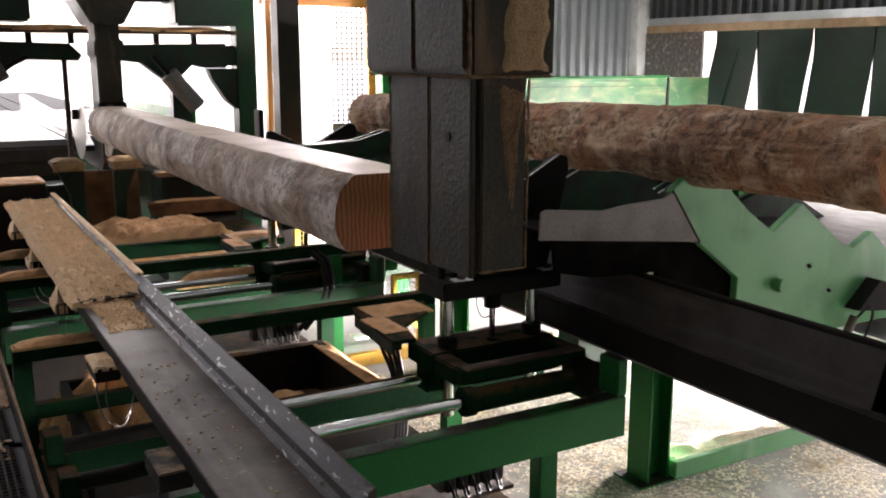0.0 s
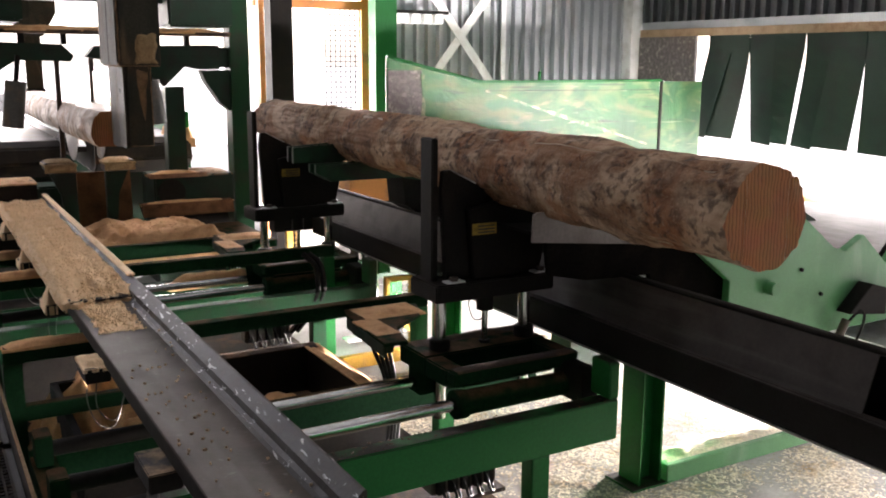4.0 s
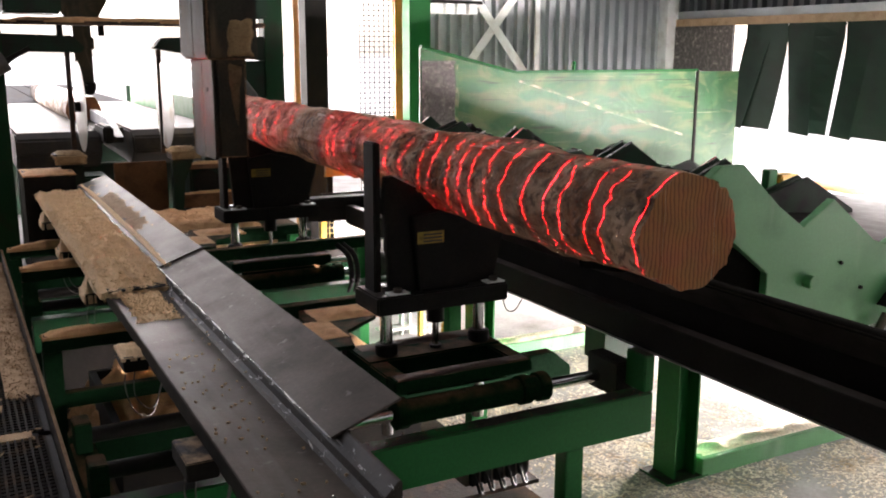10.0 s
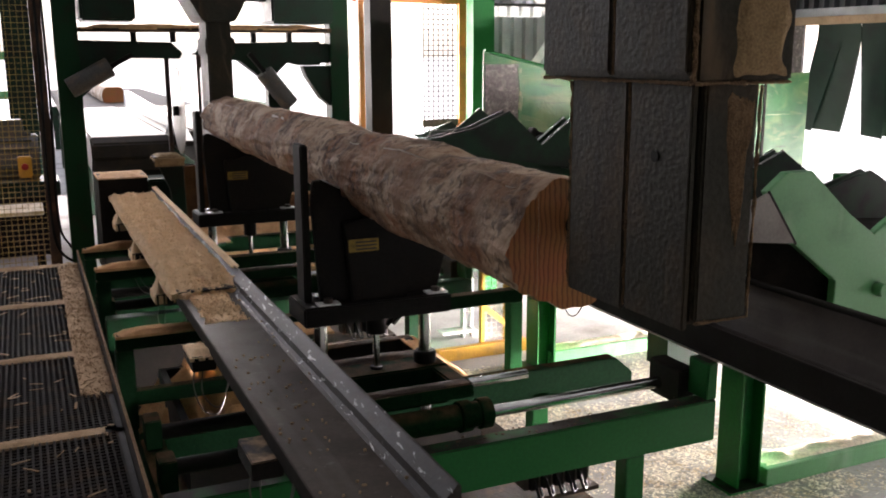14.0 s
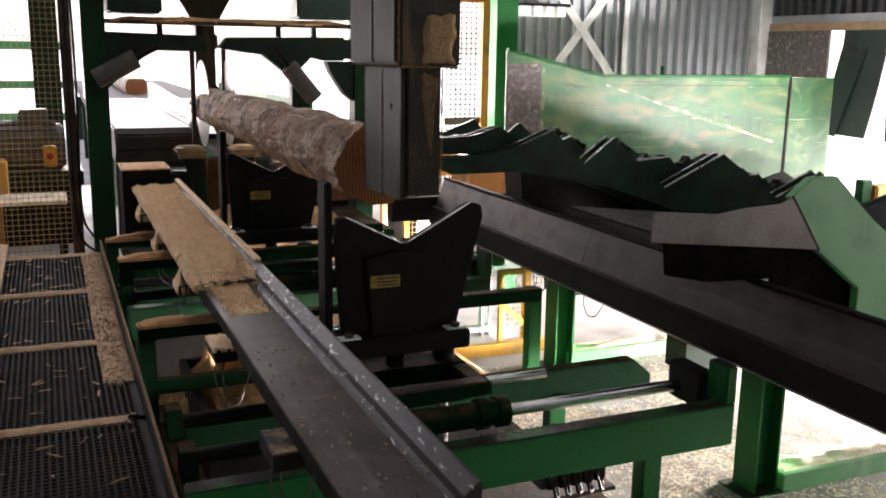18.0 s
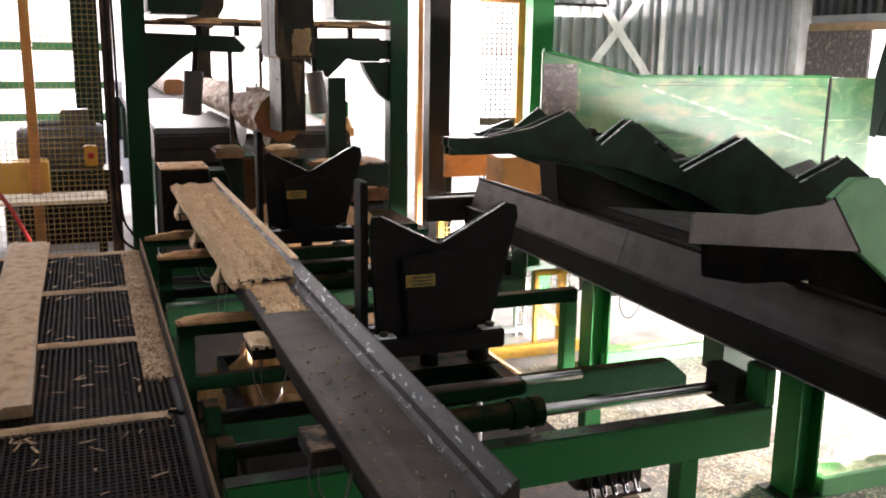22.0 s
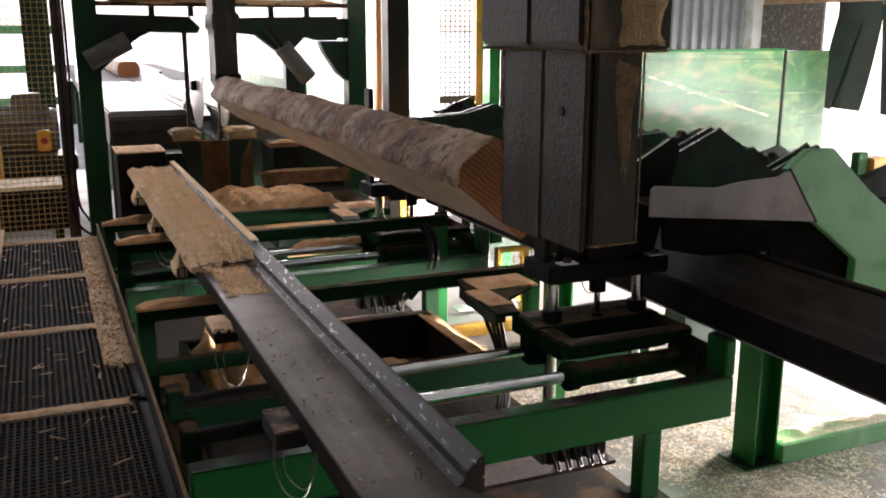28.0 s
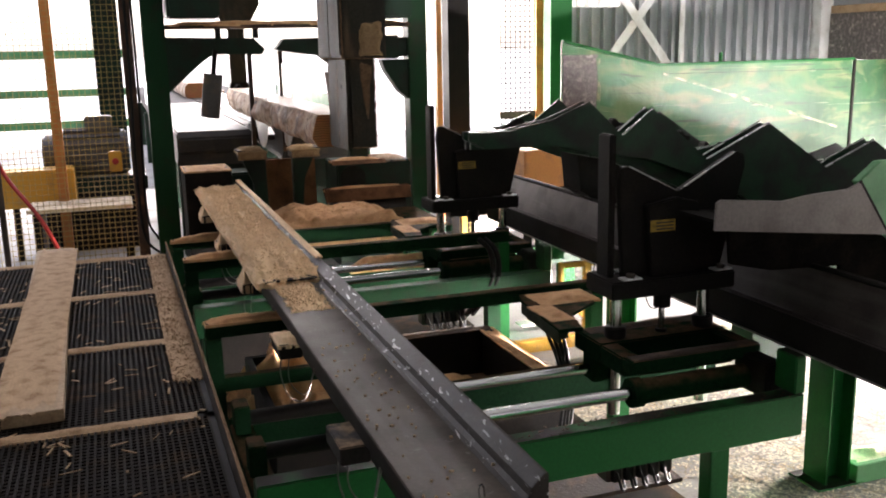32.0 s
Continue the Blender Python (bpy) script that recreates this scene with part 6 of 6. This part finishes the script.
chips("walkway_shavings", [(-0.9, 0.25, 2.5, 7.3, ZW)], 420, 6, "dust_trodden", "thin curled shavings scattered on the walkway", (0.02, 0.09))
chips("trough_crumbs", [(0.68, 0.95, 2.2, 4.9, 0.937)], 170, 7, "dust_trodden", "crumbs of wood lying in the trough", (0.003, 0.009), 12.0, 0.003)
chips("beam_chips", [(1.0, 2.9, 3.28, 3.38, 0.55), (1.0, 2.9, 5.95, 6.05, 0.55)], 500, 8, "rust", "wood chips lying on the green cross beams", (0.004, 0.012))
dusting(0.972, 1.014, 5.0, 8.45, 1.032, 0.008, 61.0, "dust_pale", 6, 160, 0.3, "thin sawdust along the trough ridge")
# dust along the walkway's seams and edge
for i, yb in enumerate([3.85 + 1.13 * k for k in range(4)]):
    dusting(-0.93, 0.2, yb - 0.04 - 0.008 * i, yb + 0.04, ZW - 0.004, 0.010, 20.0 + i, "dust_trodden", 160, 14, 0.35, "line of sawdust on a walkway joint")
drift = part("sawdust", lump(B(), 0.13, 0.268, 4.3, 7.28, ZW - 0.004, 0.010, 30, 300, 26.0, 0.3, 0.35, lambda u, v: min(1.0, 0.15 + 1.6 * v)), "dust_trodden", smooth=True)
tagged(drift, "drift of pale sawdust along the walkway edge", "sawdust", kind="stuff")
grains(drift, 2500, (0.003, 0.007), 33, "dust_trodden", "loose crumbs of sawdust on the walkway edge")
dusting(-0.62, -0.36, 3.98, 7.5, ZW + 0.056, 0.006, 27.0, "dust_trodden", 14, 90, 0.1, "thin sawdust coat on the loose plank").matrix_basis = pose(0, 0, 0)
spill = dusting(0.70, 0.90, 4.25, 4.86, 0.938, 0.018, 28.0, "dust_pale", 40, 90, 0.5, "thin spill of sawdust in the trough")
grains(spill, 1500, (0.003, 0.009), 18, "dust_pale", "loose crumbs of sawdust spilled in the trough")
for yb in (4.1, 5.3, 6.5, 7.7):
    dusting(0.58, 0.69, yb - 0.11, yb + 0.11, 0.866, 0.075 if yb > 5 else 0.02, 30 + yb, "dust_pale", 20, 26, 0.35, "sawdust on a trough bracket")
for x in (2.40, 2.445):
    hb = hose(B(), [(x, 6.12, 0.80), (x + 0.05, 6.02, 0.72), (x + 0.04, 5.96, 0.55), (x - 0.04, 6.0, 0.4), (x - 0.12, 6.08, 0.25)], 0.02, 8)
    tagged(part("hydraulic_hose", hb, "cable", smooth=True), "thick black hydraulic hose looped over a frame", "hose", "frame hoses")
for yb in (4.55, 5.2):
    hb = hose(B(), [(2.97, yb, 0.715), (2.95, yb + 0.06, 0.62), (2.95, yb + 0.15, 0.60), (2.96, yb + 0.22, 0.66), (2.98, yb + 0.24, 0.715)], 0.0035)
    tagged(part("wire_loop", hb, "cable", smooth=True), "thin black wire loop hanging under the beam", "wire", "beam wires")
# cable loops under the trough
for yb in (3.0, 4.15, 5.35, 6.55):
    hb = B()
    hose(hb, [(0.62, yb - 0.02, 0.80), (0.60, yb - 0.06, 0.70), (0.63, yb - 0.10, 0.60), (0.70, yb - 0.09, 0.57), (0.76, yb, 0.65), (0.80, yb + 0.05, 0.78)], 0.0032)
    hose(hb, [(0.66, yb, 0.80), (0.64, yb - 0.05, 0.66), (0.70, yb - 0.10, 0.60), (0.76, yb - 0.04, 0.68), (0.8, yb, 0.80)], 0.0028)
    tagged(part("cable_loop", hb, "cable_grey", smooth=True), "thin grey sensor cables looped under the trough", "cable", "sensor cables")


def track(rows, t):
    """The value at t on a line through (t, v) rows."""
    return float(np.interp(t, [r[0] for r in rows], [r[1] for r in rows]))


COL_Y = [(0, 2.15), (0.5, 2.36), (1, 2.89), (1.5, 3.44), (2, 3.9), (2.5, 4.55), (3, 5.25), (3.5, 5.9), (5.5, 7.85), (6, 8.16), (6.4, 9.15), (6.8, 10.2), (7.3, 10.4), (7.7, 9.95), (8, 9.32), (8.5, 8.45), (9, 7.53), (9.5, 6.45), (10, 5.15), (10.6, 3.58), (11, 2.79), (11.3, 2.07), (11.6, 1.53), (12, 1.30), (12.6, 1.34), (13.3, 1.34), (13.6, 1.38), (14, 1.61), (14.5, 1.62), (16.5, 2.31), (17.5, 3.16), (18, 3.61), (18.5, 3.95), (19, 4.35), (19.5, 4.75), (20, 5.27), (21, 6.12), (22, 6.95), (22.5, 7.46), (23, 7.82), (23.6, 8.35), (24.2, 8.5), (24.9, 8.3), (26.5, 5.39), (26.8, 4.69), (27.1, 3.6), (27.4, 2.83), (27.7, 2.3), (28, 2.16), (28.6, 2.22), (29, 2.23), (29.2, 2.31), (29.5, 2.48), (30, 3.08), (30.5, 3.67), (31, 4.33), (32, 5.53)]
CART_X = [(0, 2.55), (5, 2.55), (5.5, 2.54), (6, 2.37), (6.5, 2.17), (7, 2.10), (9, 2.08), (10, 2.06), (11, 1.97), (11.5, 1.88), (12, 1.79), (12.5, 1.58), (13, 1.42), (22, 1.405), (22.5, 1.64), (23, 1.93), (23.5, 2.2), (24, 2.44), (24.5, 2.545), (32, 2.545)]
CART_Z = [(0, 1.08), (4.5, 1.08), (5.5, 1.17), (6, 1.21), (7, 1.18), (8, 1.11), (9, 1.045), (11, 1.03), (12, 1.06), (13, 1.08), (14.5, 1.08), (16, 0.895), (22, 0.895), (23, 0.96), (24, 1.02), (26, 1.034), (32, 1.034)]
SEAT, LEAN = 0.545, 0.7
GRIP = 0.66


def motions():
    walk(column, [(t, pose(0, y, 0)) for t, y in COL_Y])
    times = [i * 0.5 for i in range(65)]
    for (c, v), yc in zip(carts, (3.98, 6.65)):
        walk(c, [(t, pose(track(CART_X, t), yc, 0)) for t in times])
        walk(v, [(t, pose(track(CART_X, t), yc, track(CART_Z, t))) for t in times])
    walk(cant0, [(t, pose(1.40, y + GRIP + 0.03, 1.632)) for t, y in COL_Y if t <= 3.5] + [(5.5, pose(1.40, 8.61, 1.632)), (6.0, pose(1.40, 8.92, 1.632)), (6.4, pose(1.40, 9.91, 1.632)), (6.8, pose(1.41, 10.95, 1.60)), (7.2, pose(1.43, 11.3, 1.52)), (7.6, pose(1.43, 11.4, 1.482)), (11.0, pose(1.43, 11.8, 1.482)), (13.0, pose(1.43, 17.0, 1.482)), (32.0, pose(1.43, 17.2, 1.482))])
    rows = [(t, pose(x, 2.25, z, LEAN, turn, 0)) for t, x, z, turn in ((0.0, 3.40, 1.74, 150), (0.5, 3.28, 1.745, 120), (1.0, 3.14, 1.74, 80), (1.5, 3.0, 1.67, 45), (2.0, 2.79, 1.655, 15), (2.5, 2.56, 1.67, -30), (3.0, 2.55, 1.66, -30), (3.5, 2.66, 1.61, -10), (4.5, 2.60, 1.63, 0))]
    rows += [(t, pose(track(CART_X, t) + 0.04 * (t < 12), 2.25, track(CART_Z, t) + SEAT, LEAN)) for t in times if 5.4 < t <= 13.5]
    held = [(t, y) for t, y in COL_Y if t >= 14]
    core, left, right = list(rows), list(rows), list(rows)
    for t, y in held:
        turn = float(np.interp(t, [27.6, 28.0, 28.4], [0, -50, -90]))
        core.append((t, pose(1.43, y + GRIP, 1.625, LEAN * (t < 16), turn, 0)))
        if t <= 22:
            left.append((t, pose(1.43, y + GRIP, 1.625, LEAN * (t < 16))))
            right.append((t, pose(1.43, y + GRIP, 1.625, LEAN * (t < 16))))
    for piece, s in ((left, -1), (right, 1)):
        piece += [(23.0, pose(1.43 + 0.06 * s, 8.9, 1.66)), (24.0, pose(1.45 + 0.35 * s, 10.6, 1.52, 0, 40 * s, 0)), (25.5, pose(1.45 + 0.45 * s, 13.5, 1.48, 0, 70 * s, 0)), (28.0, pose(1.45 + 0.45 * s, 18.0, 1.48, 0, 70 * s, 0)), (32.0, pose(1.45 + 0.45 * s, 18.5, 1.48, 0, 70 * s, 0))]
    walk(log1, core)
    walk(slab_l, left)
    walk(slab_r, right)
    walk(flap, [(t, pose(1.022, 0, 0.965, 0, a, 0)) for t, a in ((0, 168), (5.8, 168), (5.87, 110), (5.95, 50), (6.0, 12), (6.1, -6), (6.3, -16), (6.5, -20), (11.0, -20), (11.1, -8), (11.2, 12), (11.3, 46), (11.4, 100), (11.6, 168), (32, 168))])
    walk(bflap, [(t, pose(3.09, 0, 1.10, 0, a, 0)) for t, a in ((0, 18), (6.1, 18), (6.6, -35), (11.0, -35), (11.6, 18), (32, 18))])
    low, high = (0.16, -0.13), (0.0, 0.0)
    walk(lift, [(t, pose(s[0], 0, s[1])) for t, s in ((0, low), (9.3, low), (11.5, high), (14.8, high), (16.4, low), (20.0, low), (21.2, high), (25.2, high), (26.4, low), (29.2, low), (30.2, high), (32, high))])
    part_way = [(0, 0.0), (7.2, 0.0), (8.0, 0.45), (9.0, 0.9), (9.6, 1.0), (12.2, 1.0), (13.0, 0.06), (13.6, 0.0), (32, 0.0)]
    walk(saw_l, [(t, pose(-0.23 * u, 0, 0)) for t, u in part_way])
    walk(saw_r, [(t, pose(0.27 * u, 0, 0)) for t, u in part_way])
    left_roll = [(0, 62), (3.0, 25), (3.5, 10), (5.5, 6), (5.9, 28), (6.4, 62), (18.2, 62), (18.6, 45), (19.0, 30), (20.0, 8), (23.7, 5), (24.0, 35), (24.5, 64), (30.0, 62), (30.6, 45), (31.0, 35), (31.5, 22), (32.0, 8)]
    right_roll = [(0, -40), (2.6, -40), (3.5, -8), (5.7, -6), (6.1, -36), (18.8, -40), (19.8, -8), (23.7, -6), (24.0, -34), (24.5, -40), (30.4, -40), (31.5, -10), (32.0, -6)]
    ts = sorted({t for t, _ in part_way + left_roll + right_roll})
    walk(roller_l, [(t, pose(0.92 - 0.23 * track(part_way, t), 8.9, 2.16, 0, track(left_roll, t), 0)) for t in ts])
    walk(roller_r, [(t, pose(2.0 + 0.27 * track(part_way, t), 8.9, 2.16, 0, track(right_roll, t), 0)) for t in ts])
    # the far clamp holds the far end of whatever the column pushes
    far = [(t, y + 5.88) for t, y in COL_Y if t <= 6.5] + [(7.5, 15.6), (9.5, 12.5), (10.5, 10.2), (11.0, 8.95), (11.5, 8.0), (12.0, 7.62), (13.6, 7.55)]
    far += [(t, y + 5.92) for t, y in COL_Y if t >= 14]
    walk(far_clamp, [(t, pose(0, y, 0)) for t, y in far])
    for sh, head in shutters:
        shut, up = head @ pose(0.312, 0, 0), head @ pose(0.312, 0, 0.2)
        walk(sh, [(0.0, shut), (5.99, shut), (6.2, up), (11.05, up), (11.35, shut), (32.0, shut)])


motions()
